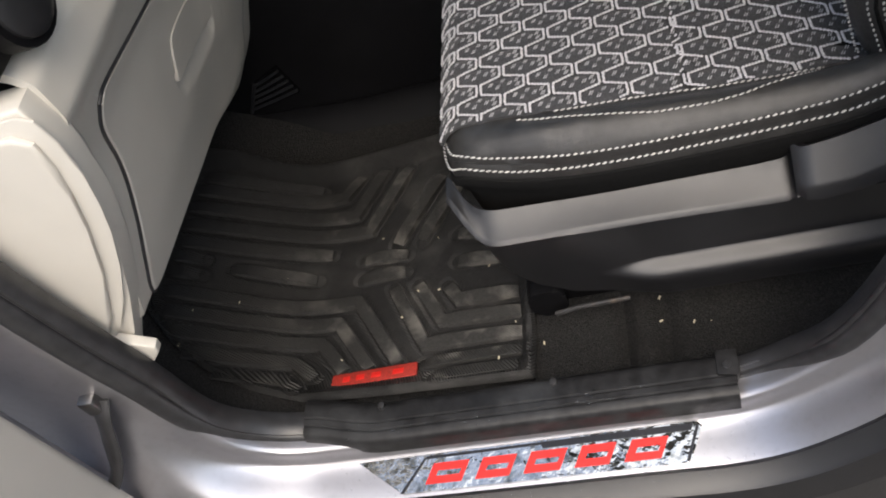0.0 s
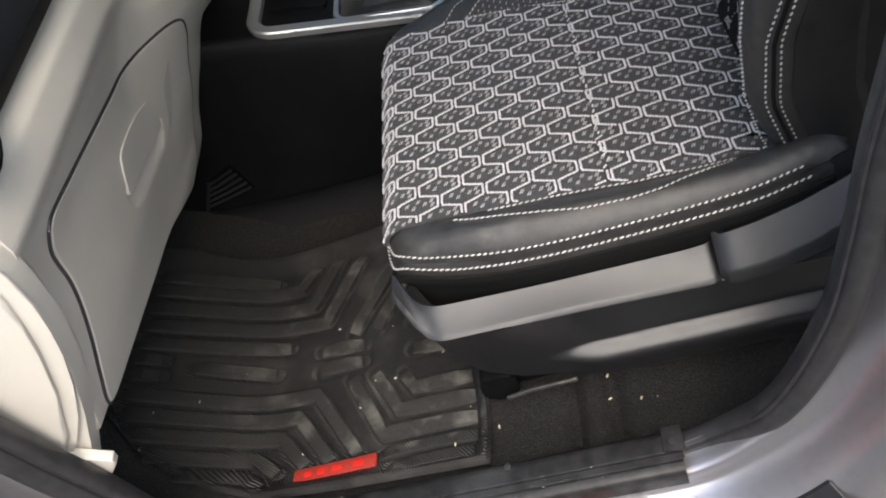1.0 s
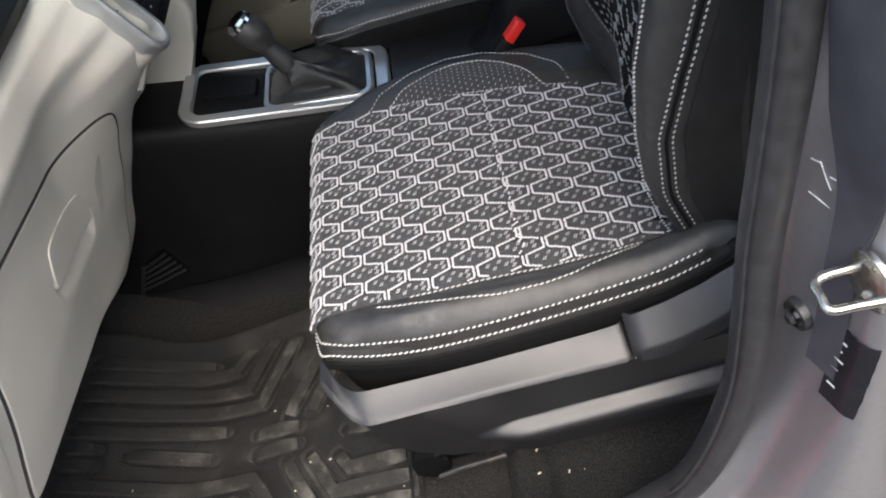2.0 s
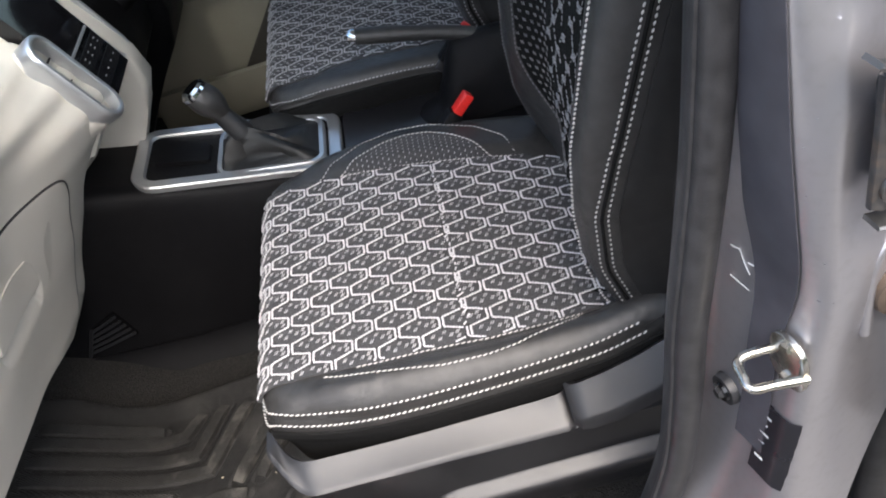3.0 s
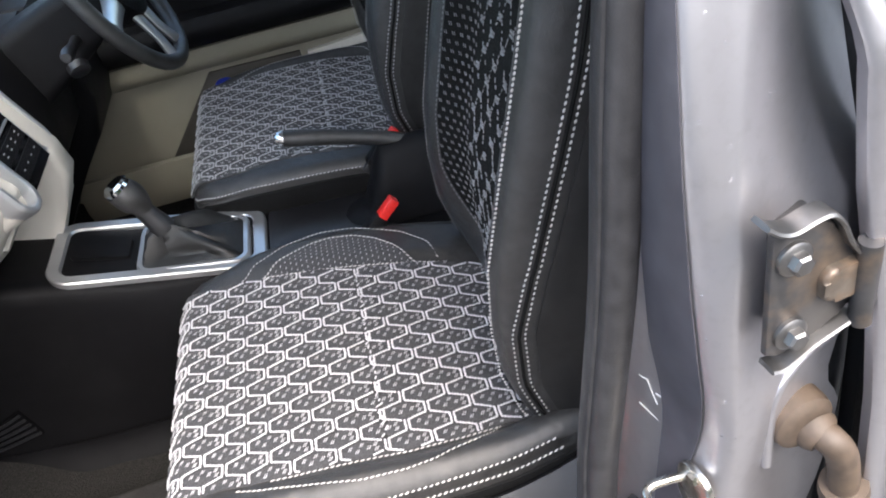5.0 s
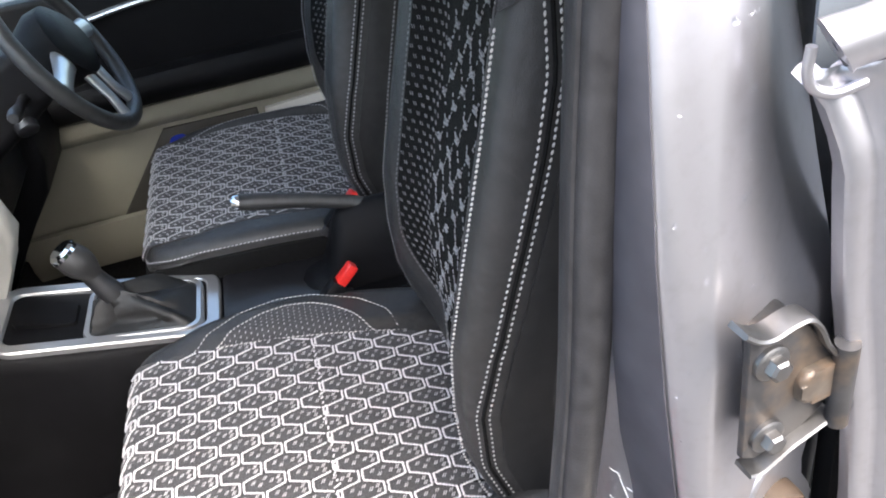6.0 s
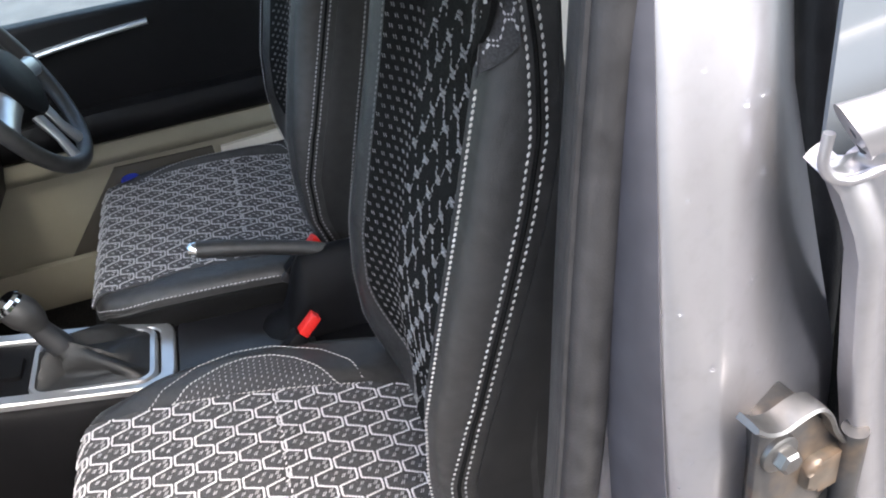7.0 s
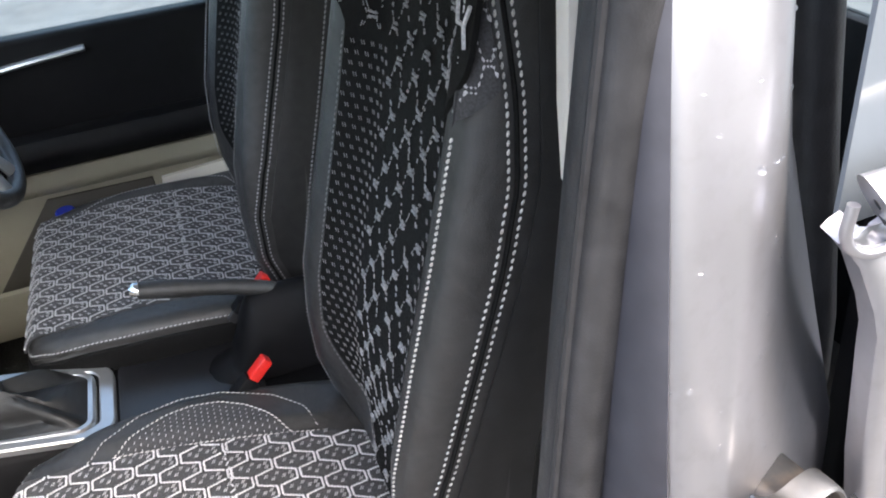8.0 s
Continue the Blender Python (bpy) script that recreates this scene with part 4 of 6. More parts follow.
    def flank(z, sg):
        return 0.238 - 0.02 * smooth(1.1, 1.5, z) + (0.022 * (1 - smooth(0.85, 1.12, z)) if sg > 0 else 0.0)

    bm = bmesh.new()
    rings = []
    heights = [0.60, 0.61, 0.63, 0.66] + list(np.linspace(0.70, 1.50, 34)) + [1.53, 1.545]
    for z in heights:
        xf = front(z)
        squeeze = 1 - 0.55 * (1 - smooth(0.58, 0.68, z)) - 0.5 * smooth(1.50, 1.56, z)
        wi, wo = flank(z, 1) - 0.01 * (1 - squeeze), flank(z, -1) - 0.01 * (1 - squeeze)
        deep = 0.135 * squeeze + 0.015
        xm = xf + 0.04 * (1 - squeeze)
        ring = []
        for v in np.linspace(-wo + 0.022, wi - 0.022, 33):
            w = wi if v > 0 else wo
            ring.append(at(xm + 0.050 * (1 - smooth(0.10, 0.205, abs(v))) * smooth(0.62, 0.75, z) + 0.006 * smooth(w - 0.045, w - 0.022, abs(v)), v, z))
        for k in range(1, 9):
            ang = radians(90 * k / 9)
            ring.append(at(xm + 0.006 + 0.04 - 0.04 * math.cos(ang), wi - 0.022 + 0.022 * math.sin(ang), z))
        for f, d, w in ((0.75, 0.002, wi), (0.95, -0.01, wi), (1.0, -0.05, wi)):
            ring.append(at(xm + deep * f, w + d, z))
        for f, d, w in ((1.0, -0.05, wo), (0.95, -0.01, wo), (0.75, 0.002, wo)):
            ring.append(at(xm + deep * f, -w - d, z))
        for k in range(8, 0, -1):
            ang = radians(90 * k / 9)
            ring.append(at(xm + 0.006 + 0.04 - 0.04 * math.cos(ang), -wo + 0.022 - 0.022 * math.sin(ang), z))
        rings.append(ring)
    loft(bm, rings)
    part("backrest", bm, LEATHER, seat, "black leatherette backrest with side bolsters", sharp=60)

    def back(z, v):
        return at(front(z) + 0.050 * (1 - smooth(0.10, 0.205, abs(v))) * smooth(0.62, 0.75, z), v, z)

    def half(z):
        low = max(0.0, (0.86 - z) / 0.175)
        return 0.165 - 0.115 * min(1.0, low) ** 2.2 + 0.061 * smooth(1.24, 1.33, z)

    rows = []
    for z in np.linspace(0.67, 1.48, 60):
        e = half(z)
        rows.append([back(z, v) - Vector((0.003, 0, 0)) for v in np.linspace(-e, e, 40)])
    if s < 0:
        rows = [r[::-1] for r in rows]
    bm = bmesh.new()
    sheet(bm, rows, 0.005)
    # darker than the cushion's same cloth: the backrest's shade is put in the colour
    part("back_panel", bm, BAND, seat, "quilted black fabric back panel in shaded colour")
    bm, ticks = bmesh.new(), bmesh.new()

    def lie(z, v):
        return back(z, v) - Vector((0.0055, 0, 0))

    upper, chance = bmesh.new(), random.Random(5)

    for j in range(-9, 10):
        for i in range(0, 16):
            cz, v0 = 0.66 + i * 0.060 + (j % 2) * 0.030, j * 0.026
            for (z0, w0), (z1, w1) in (((cz - 0.03, v0 - 0.006), (cz - 0.03, v0 + 0.006)), ((cz - 0.03, v0 + 0.006), (cz, v0 + 0.020)), ((cz, v0 + 0.020), (cz + 0.03, v0 + 0.006))):
                run = [(z0 + (z1 - z0) * t / 4, w0 + (w1 - w0) * t / 4) for t in range(5)]
                run = [(z, w) for z, w in run if 0.68 < z < 1.47 and abs(w) < (0.085 if z < 1.24 else half(z) - 0.003)]
                if len(run) > 1:
                    if run[0][0] > 1.255 and abs(run[0][1]) > 0.20:
                        tube(upper, [lie(*r) for r in run], 0.0020, 5, up=(1, 0, 0), flat=0.8)
                        continue
                    # knotted cord: a thick short link with frayed ends, and loose strands between the links
                    if z0 == z1:
                        for o in (-0.0024, 0.0024):
                            tube(bm, [lie(z + o + chance.uniform(-0.0008, 0.0008), w + chance.uniform(-0.0006, 0.0006)) for z, w in run], [(0.0013, 0.0021)[n % 2] for n in range(len(run))], 5, up=(1, 0, 0))
                        continue
                    for (za, va), (zb, vb) in zip(run, run[1:]):
                        for o in (-0.0016, 0.0016):
                            if chance.random() < 0.45:
                                continue
                            f, g = chance.uniform(0.0, 0.35), chance.uniform(0.55, 0.95)
                            tube(bm, [lie(za + (zb - za) * q, va + (vb - va) * q + o + chance.uniform(-0.0012, 0.0012)) for q in (f, g)], 0.0007, 4, up=(1, 0, 0))
    for i in range(60):
        for j in range(-12, 13):
            z, v = 0.69 + i * 0.0125, j * 0.013 + (i % 2) * 0.0065
            if 0.088 < abs(v) < half(z) - 0.008 and z < 1.24:
                for o in (0.0, 0.003):
                    tube(ticks, [lie(z - 0.002, v + o), lie(z + 0.003, v + o + 0.002)], 0.0006, 4, up=(1, 0, 0))
    tagged(part("back_cord", bm, TWINE, seat, "raised honeycomb cord dimmed to grey"), kind="stuff")
    # inner seams join the dimmed ticks, darker in colour than the door side's
    stitches(ticks, [lie(z, half(z)) for z in np.linspace(0.69, 1.24, 40)], up=(1, 0, 0), r=0.0011)
    stitches(ticks, [back(z, 0.207) - Vector((0.001, 0, 0)) for z in np.linspace(0.665, 1.265, 50)], up=(1, 0, 0), r=0.0014, length=0.005, gap=0.0012)
    tagged(part("back_tick", ticks, SPECK, seat, "fine tick stitches dimmed to dark grey"), kind="stuff")
    # seams of the backrest: panel edge, bolster ridge and a pair round the outer side
    bm = bmesh.new()

    def wrap(z, o, sg):
        xf = front(z)
        w = flank(z, sg) + 0.0016
        if o < 0.006:
            return at(xf + o, sg * (w - 0.022), z)
        c = max(-0.2, min(1.0, (0.046 - o) / 0.04))
        return at(xf + o - 0.0006, sg * (w - 0.022 + 0.0225 * math.sqrt(max(0, 1 - max(0, c) ** 2))), z)

    # honeycomb cloth that wraps round the shoulders up to the outer seam
    seam = ((1.20, 0.047), (1.29, 0.034), (1.366, 0.014), (1.48, 0.008))
    for sg in (-1, 1):
        def shoulder(z, k, lift):
            p = wrap(z, (lerp_table(seam, z) - 0.003) * k, sg)
            return p + Vector((-lift * (1 - 0.7 * k), s * sg * lift * (0.2 + 0.8 * k), 0))

        rows = []
        for u in np.linspace(0, 1, 24):
            rows.append([shoulder((1.272 + 0.030 * k) * (1 - u) + 1.48 * u, k, 0.0022) for k in np.linspace(0, 1, 10)])
        if s * sg > 0:
            rows = [q[::-1] for q in rows]
        cloth = bmesh.new()
        sheet(cloth, rows, 0.003)
        part("shoulder_panel", cloth, FABRIC, seat, "quilted black shoulder panel")
        for j in range(-1, 4):
            for i in range(0, 7):
                cz, c0 = 1.262 + i * 0.040 + (j % 2) * 0.020, j * 0.015
                for (z0, w0), (z1, w1) in (((cz - 0.022, c0 - 0.005), (cz - 0.022, c0 + 0.005)), ((cz - 0.018, c0 - 0.005), (cz - 0.018, c0 + 0.005)),
                                           ((cz - 0.018, c0 + 0.005), (cz, c0 + 0.012)), ((cz, c0 + 0.012), (cz + 0.018, c0 + 0.005))):
                    run = [(z0 + (z1 - z0) * t / 6, (w0 + (w1 - w0) * t / 6) / 0.040) for t in range(7)]
                    run = [(z, k) for z, k in run if 0.02 < k < 0.97 and 1.278 + 0.030 * k < z < 1.475]
                    if len(run) > 2:
                        tube(upper, [shoulder(z, k, 0.0040) for z, k in run], [(0.0012, 0.0022)[n % 2] for n in range(len(run))], 5, up=(1, 0, 0))
    for sg in (-1, 1):
        if sg < 0:
            stitches(bm, [back(z, -0.213) - Vector((0.0012, 0, 0)) for z in np.linspace(0.665, 1.265, 50)], up=(1, 0, 0), r=0.0017, length=0.005, gap=0.0009)
        for table in (((0.66, 0.022), (0.737, 0.016), (0.833, 0.020), (0.925, 0.038), (1.05, 0.045), (1.14, 0.048), (1.22, 0.047), (1.29, 0.034), (1.366, 0.014), (1.48, 0.008)),
                      ((0.66, 0.036), (0.737, 0.030), (0.833, 0.034), (0.925, 0.052), (1.05, 0.060), (1.14, 0.063), (1.22, 0.062), (1.29, 0.048), (1.366, 0.026), (1.48, 0.018))):
            stitches(bm, [wrap(z, lerp_table(table, z), sg) for z in np.linspace(0.66, 1.48, 60)], up=(1, 0, 0), r=0.0015)
    tagged(part("upper_cord", upper, THREAD, seat, "thick white honeycomb cord on the shoulder"), kind="stuff")
    for sg in (-1, 1):
        welt = bmesh.new()
        middle = ((0.66, 0.029), (0.737, 0.023), (0.833, 0.027), (0.925, 0.045), (1.05, 0.0525), (1.14, 0.0555), (1.22, 0.0545), (1.29, 0.041), (1.366, 0.020), (1.48, 0.013))
        tube(welt, [wrap(z, lerp_table(middle, z), sg) for z in np.linspace(0.66, 1.48, 50)], 0.0022, 6, up=(1, 0, 0))
        part("seam_welt", welt, BAND, seat)
    for sg in (-1, 1):
        outer = ((0.66, 0.048), (0.737, 0.042), (0.833, 0.046), (0.925, 0.064), (1.05, 0.072), (1.14, 0.075), (1.22, 0.074), (1.29, 0.060), (1.366, 0.046), (1.48, 0.046))
        rows = []
        for z in np.linspace(0.655, 1.50, 40):
            o, w = lerp_table(outer, z), flank(z, sg)
            xf = front(z)
            rows.append([at(xf + o + (0.143 - o) * k, sg * (w + 0.0016 + 0.0022 * min(1.0, 6 * k) - 0.012 * k * k), z) for k in np.linspace(0, 1, 8)])
        if s * sg > 0:
            rows = [q[::-1] for q in rows]
        cover = bmesh.new()
        sheet(cover, rows, 0.003)
        part("side_cover", cover, SIDE, seat, "black leatherette side cover")
    tagged(part("back_stitching", bm, STITCH if s > 0 else CORD, seat, "white seam stitching" if s > 0 else "white seam stitching dimmed to grey"), kind="stuff")
    return seat


build_seat(1.115, 1, "black leatherette front passenger seat with white honeycomb stitching", "front seats")
build_seat(1.885, -1, "black leatherette driver seat with honeycomb stitching dimmed to grey", "front seats")


# ---- dashboard ----
DASH = [(0.40, -0.535), (0.44, -0.515), (0.48, -0.490), (0.52, -0.463), (0.55, -0.446), (0.565, -0.440), (0.60, -0.428), (0.65, -0.408), (0.70, -0.388), (0.78, -0.363), (0.87, -0.335), (0.93, -0.305), (0.965, -0.286), (1.0, -0.287), (1.02, -0.300), (1.035, -0.330)]


def dash_x(y, z):
    return soft_table(DASH, z) + soft_table(SWELL, z) * smooth(1.15, 1.44, y)


# how far the face swells rearwards beside the centre stack, and its lower edge
SWELL = [(0.48, 0.010), (0.58, 0.021), (0.62, 0.026), (0.70, 0.043), (0.75, 0.057), (0.81, 0.089), (0.86, 0.122), (0.89, 0.128), (0.94, 0.080), (1.0, 0.030), (1.04, 0.028)]
DASH_LOW = [(0.735, 0.640), (0.88, 0.612), (1.03, 0.586), (1.155, 0.565), (1.28, 0.520), (1.38, 0.477), (1.45, 0.462)]


def dash_patch(outline, lift, thick, rings=14, cut=None):
    """A solid plate on the dashboard's face with the given outline of (y, z), drawn in rings towards its middle. cut: a depth to take away at (y, z)."""
    cy, cz = sum(p[0] for p in outline) / len(outline), sum(p[1] for p in outline) / len(outline)
    bm = bmesh.new()
    lines = []
    for k, h in [(1.0, lift - thick), (1.0, lift - 0.002), (0.994, lift - 0.0005), (0.985, lift)] + [(k, lift) for k in np.linspace(0.975, 0.02, rings)]:
        line = []
        for y, z in outline:
            a, b = cy + (y - cy) * k, cz + (z - cz) * k
            line.append((dash_x(a, b) + h - (cut(a, b) if cut else 0.0), a, b))
        lines.append(line)
    loft(bm, lines)
    return bm


def closed_curve(pts, n):
    p = pts[-1:] + pts + pts[:2]
    run = spline([(a, b, 0) for a, b in pts + pts[:1]], n + 1)[:-1]
    return [(v.x, v.y) for v in run]


def dashboard():
    dash = thing("dashboard", (-0.4, 1.1, 0.56), "cream plastic dashboard with closed glovebox and dark top pad", "dashboard")
    def flap_edge(y):
        return 0.728 + (1.205 - y) * 0.150

    def scoop(y, z):
        low = lerp_table([(1.030, 0.760), (1.036, 0.742), (1.044, 0.722), (1.060, 0.709), (1.102, 0.697), (1.172, 0.686), (1.205, 0.684), (1.216, 0.692), (1.222, 0.712), (1.226, 0.73)], y)
        high = flap_edge(y) + 0.010
        if not (1.030 < y < 1.226 and low < z):
            return 0.0
        side = smooth(1.030, 1.046, y) * (1 - smooth(1.212, 1.226, y))
        return 0.013 * smooth(0.0, 0.9, (z - low) / max(0.004, high - low)) * side * (1 - smooth(0.0, 0.006, z - high))

    rows = []
    for y in np.linspace(0.735, 1.450, 150):
        top, low = 1.034, soft_table(DASH_LOW, y)
        turn = 0.05 * smooth(1.425, 1.450, y) ** 2
        rows.append([(dash_x(y, low) - 0.09, y, low + 0.02)] + [(dash_x(y, z) - 0.010 * (1 - smooth(low, low + 0.010, z)) - turn - (0.030 if 1.02 < y < 1.235 and 0.675 < z < 0.825 else 0.0), y, z) for z in np.linspace(low, top, 100)])
    bm = bmesh.new()
    sheet(bm, rows, 0.010)
    part("lower_panel", bm, CREAM, dash)
    bm = bmesh.new()
    prism(bm, [(-0.62, 0.47), (-0.62, 1.0)] + [(dash_x(1.45, z) - 0.046, z) for z in np.linspace(1.0, 0.475, 30)], "y", 1.444, 1.456)
    part("inner_cheek", bm, CREAM, dash)
    lid_outline = closed_curve([(0.822, 0.905), (0.850, 0.911), (0.982, 0.889), (1.128, 0.867), (1.225, 0.858), (1.285, 0.848), (1.318, 0.828), (1.337, 0.785), (1.350, 0.715), (1.356, 0.638), (1.354, 0.580), (1.344, 0.535),
                                (1.325, 0.512), (1.28, 0.5275), (1.155, 0.571), (1.03, 0.592), (0.88, 0.618), (0.79, 0.636), (0.772, 0.655), (0.782, 0.70), (0.802, 0.745), (0.817, 0.79), (0.822, 0.83), (0.815, 0.88)], 320)
    bm = bmesh.new()
    tube(bm, [(dash_x(y, z) + 0.0022, y, z) for y, z in [((y - 1.06) * 1.006 + 1.06, (z - 0.72) * 1.008 + 0.72) for y, z in lid_outline + lid_outline[:1]]], 0.0022, 6, up=(1, 0, 0), closed=True)
    part("lid_gap", bm, SEAL, dash, "dark gap round the glovebox lid")
    lid = part("glovebox_lid", dash_patch(lid_outline, 0.0055, 0.010, 90, scoop), CREAM, dash, "closed cream glovebox lid with a scooped grip", sharp=50)
    grip = closed_curve([(1.197, 0.790), (1.212, 0.767), (1.217, 0.735), (1.214, 0.7285), (1.18, 0.7325), (1.12, 0.742), (1.07, 0.7495), (1.040, 0.753), (1.041, 0.770), (1.052, 0.798), (1.068, 0.809), (1.119, 0.806), (1.16, 0.799)], 90)
    part("grip_flap", dash_patch(grip, 0.0082, 0.006, 10), CREAM, lid, "cream flap of the glovebox grip")

    # outer end of the dashboard, a cap that faces the door, in two steps, and the lip along the door opening
    rear = [(-0.294, 1.005), (-0.288, 0.967), (-0.294, 0.926), (-0.307, 0.863), (-0.332, 0.801), (-0.371, 0.724), (-0.408, 0.660), (-0.442, 0.607)]
    bm = bmesh.new()
    prism(bm, rear + [(-0.47, 0.56), (-0.62, 0.60), (-0.62, 1.0)], "y", 0.706, 0.744, 0.005, 3)
    part("end_band", bm, CREAM, dash)
    inner = [(-0.60, 1.003), (-0.30, 1.000), (-0.286, 0.992), (-0.282, 0.965), (-0.287, 0.919), (-0.298, 0.879), (-0.314, 0.837), (-0.341, 0.783), (-0.377, 0.725), (-0.409, 0.684), (-0.438, 0.653), (-0.50, 0.60), (-0.60, 0.60)]
    bm = bmesh.new()
    prism(bm, inner, "y", 0.700, 0.7045, 0.0016, 2)
    cap = part("end_cap", bm, CREAM, dash, "cream end cap")
    bm = bmesh.new()
    prism(bm, [(-0.60, 0.988), (-0.315, 0.985), (-0.300, 0.972), (-0.302, 0.940), (-0.312, 0.903), (-0.329, 0.854), (-0.362, 0.782), (-0.408, 0.701), (-0.46, 0.64), (-0.60, 0.62)], "y", 0.693, 0.702, 0.006, 4)
    part("cap_panel", bm, CREAM, cap)
    bm = bmesh.new()
    prism(bm, [(-0.388, 0.640), (-0.390, 0.628), (-0.423, 0.594), (-0.47, 0.60), (-0.505, 0.72), (-0.52, 0.95), (-0.485, 0.95), (-0.47, 0.74), (-0.436, 0.664), (-0.412, 0.656)], "y", 0.688, 0.703, 0.003, 3)
    part("opening_lip", bm, CREAM, dash, "cream lip along the door opening")
    # dark upper pad that runs across, with a rounded nose
    pad = [(-0.284, 1.052), (-0.290, 1.034), (-0.305, 1.024), (-0.34, 1.020), (-0.60, 1.0), (-0.98, 1.02), (-0.98, 1.07), (-0.70, 1.12), (-0.45, 1.128), (-0.34, 1.112), (-0.298, 1.084)]
    bm = bmesh.new()
    prism(bm, pad, "y", 0.715, 1.34, 0.006, 2)
    part("top_pad", bm, PLASTIC, dash, "black grained top pad")
    bm = bmesh.new()
    prism(bm, [(x - 0.05, z + 0.01) for x, z in pad], "y", 1.34, 2.27, 0.006, 2)
    part("top_pad", bm, PLASTIC, dash, "black grained top pad")
    # round side vent by the door
    bm = bmesh.new()
    tube(bm, [(-0.33, 0.775, 1.075), (-0.262, 0.770, 1.075)], [0.052, 0.048], 24)
    vent = part("side_vent", bm, PLASTIC, dash, "black round side air vent")
    bm = bmesh.new()
    tube(bm, [(-0.268, 0.7705, 1.075), (-0.258, 0.770, 1.075), (-0.252, 0.7695, 1.075)], [0.041, 0.040, 0.030], 32)
    part("barrel", bm, VALANCE, vent, "dark grey vent barrel")

    # centre stack
    bm = bmesh.new()
    prism(bm, [(-0.60, 0.60), (-0.43, 0.66), (-0.36, 0.735), (-0.27, 0.79), (-0.214, 0.858), (-0.225, 0.88), (-0.30, 1.06), (-0.60, 1.06)], "y", 1.432, 1.60, 0.008)
    stack = part("stack_body", bm, CREAM, dash)

    def face(y, k, h=0.0):
        """A point on the leaning face of the stack: k metres up from its lower edge, h proud of it."""
        return Vector((-0.196 - 0.40 * k + h, y, 0.868 + 0.92 * k + 0.40 * h))

    bm = bmesh.new()
    loft(bm, [[face(y, k, h) for y, k in ((1.445, 0.0), (1.59, 0.0), (1.60, 0.26), (1.435, 0.26))] for h in (-0.03, 0.006)])
    panel = part("control_panel", bm, GLOSS, stack, "gloss black control panel and screen")
    for k in (0.018, 0.052):
        bm = bmesh.new()
        loft(bm, [[face(y, q, h) for y, q in ((1.452, k), (1.586, k), (1.588, k + 0.026), (1.450, k + 0.026))] for h in (0.004, 0.0085)])
        part("button_strip", bm, PLASTIC, panel)
    bm = bmesh.new()
    for k in (0.030, 0.062, 0.070):
        for n in range(5):
            y = 1.462 + n * 0.026
            loft(bm, [[face(y + a, k + b, h) for a, b in ((0, 0), (0.006, 0), (0.006, 0.0016), (0, 0.0016))] for h in (0.008, 0.0092)])
    tagged(part("button_mark", bm, CORD, panel, "small pale button marks"), kind="stuff")
    bm = bmesh.new()
    loft(bm, [[face(y, q, h) for y, q in ((1.452, 0.088), (1.586, 0.088), (1.586, 0.092), (1.452, 0.092))] for h in (0.004, 0.0088)])
    part("trim_line", bm, SILVER, panel)
    for yc, up in ((1.408, 0.020), (1.626, 0.0)):
        bm = bmesh.new()
        rings = [[face(yc + a, 0.080 + b, h + up) for a, b in rounded(0.026 + d, 0.078 + d, 0.024 + d, 10)] for d, h in ((0.008, -0.03), (0.010, -0.004), (0.0095, 0.001), (0.007, 0.004), (0.002, 0.0045), (-0.001, 0.003), (-0.002, -0.002), (-0.002, -0.03))]
        loft(bm, rings, True, False)
        vent = part("vent_frame", bm, SILVER, dash, "satin silver air vent frame")
        bm = bmesh.new()
        loft(bm, [[face(yc + a, 0.080 + b, h + up) for a, b in rounded(0.0245, 0.0765, 0.022, 8)] for h in (-0.05, -0.022)])
        part("vent_core", bm, GLOSS, vent, "black vent core")
        for n in range(3):
            bm = bmesh.new()
            loft(bm, [[face(yc + a, 0.036 + n * 0.042 + b, h + up) for a, b in ((-0.023, 0), (0.023, 0), (0.023, 0.0025), (-0.023, 0.0025))] for h in (-0.024, -0.013)])
            part("vent_slat", bm, PLASTIC, vent)
        bm = bmesh.new()
        loft(bm, [[face(yc + a, 0.080 + b, h + up) for a, b in rounded(0.034, 0.086, 0.03, 8)] for h in (-0.06, -0.016)])
        part("vent_pod", bm, CREAM, vent)
    # cream cheek below the driver's side vent
    bm = bmesh.new()
    prism(bm, [(-0.60, 0.60), (-0.27, 0.66), (-0.235, 0.72), (-0.21, 0.76), (-0.182, 0.815), (-0.19, 0.868), (-0.26, 1.0), (-0.60, 1.0)], "y", 1.592, 1.664, 0.014, 3)
    part("driver_cheek", bm, CREAM, dash)
    # driver side: knee panel and kick panel
    bm = bmesh.new()
    prism(bm, [(-0.62, 0.60), (-0.42, 0.62), (-0.31, 0.68), (-0.25, 0.76), (-0.235, 0.88), (-0.27, 1.0), (-0.62, 1.02)], "y", 1.664, 2.02, 0.012, 3)
    part("knee_panel", bm, PLASTIC, dash, "black lower panel before the driver")
    bm = bmesh.new()
    prism(bm, [(-0.66, 0.40), (-0.44, 0.42), (-0.385, 0.50), (-0.30, 0.61), (-0.24, 0.68), (-0.215, 0.76), (-0.225, 0.88), (-0.26, 1.0), (-0.62, 1.02)], "y", 2.02, 2.255, 0.012, 3)
    part("kick_panel", bm, PLASTIC, dash, "black outer panel before the driver")


dashboard()


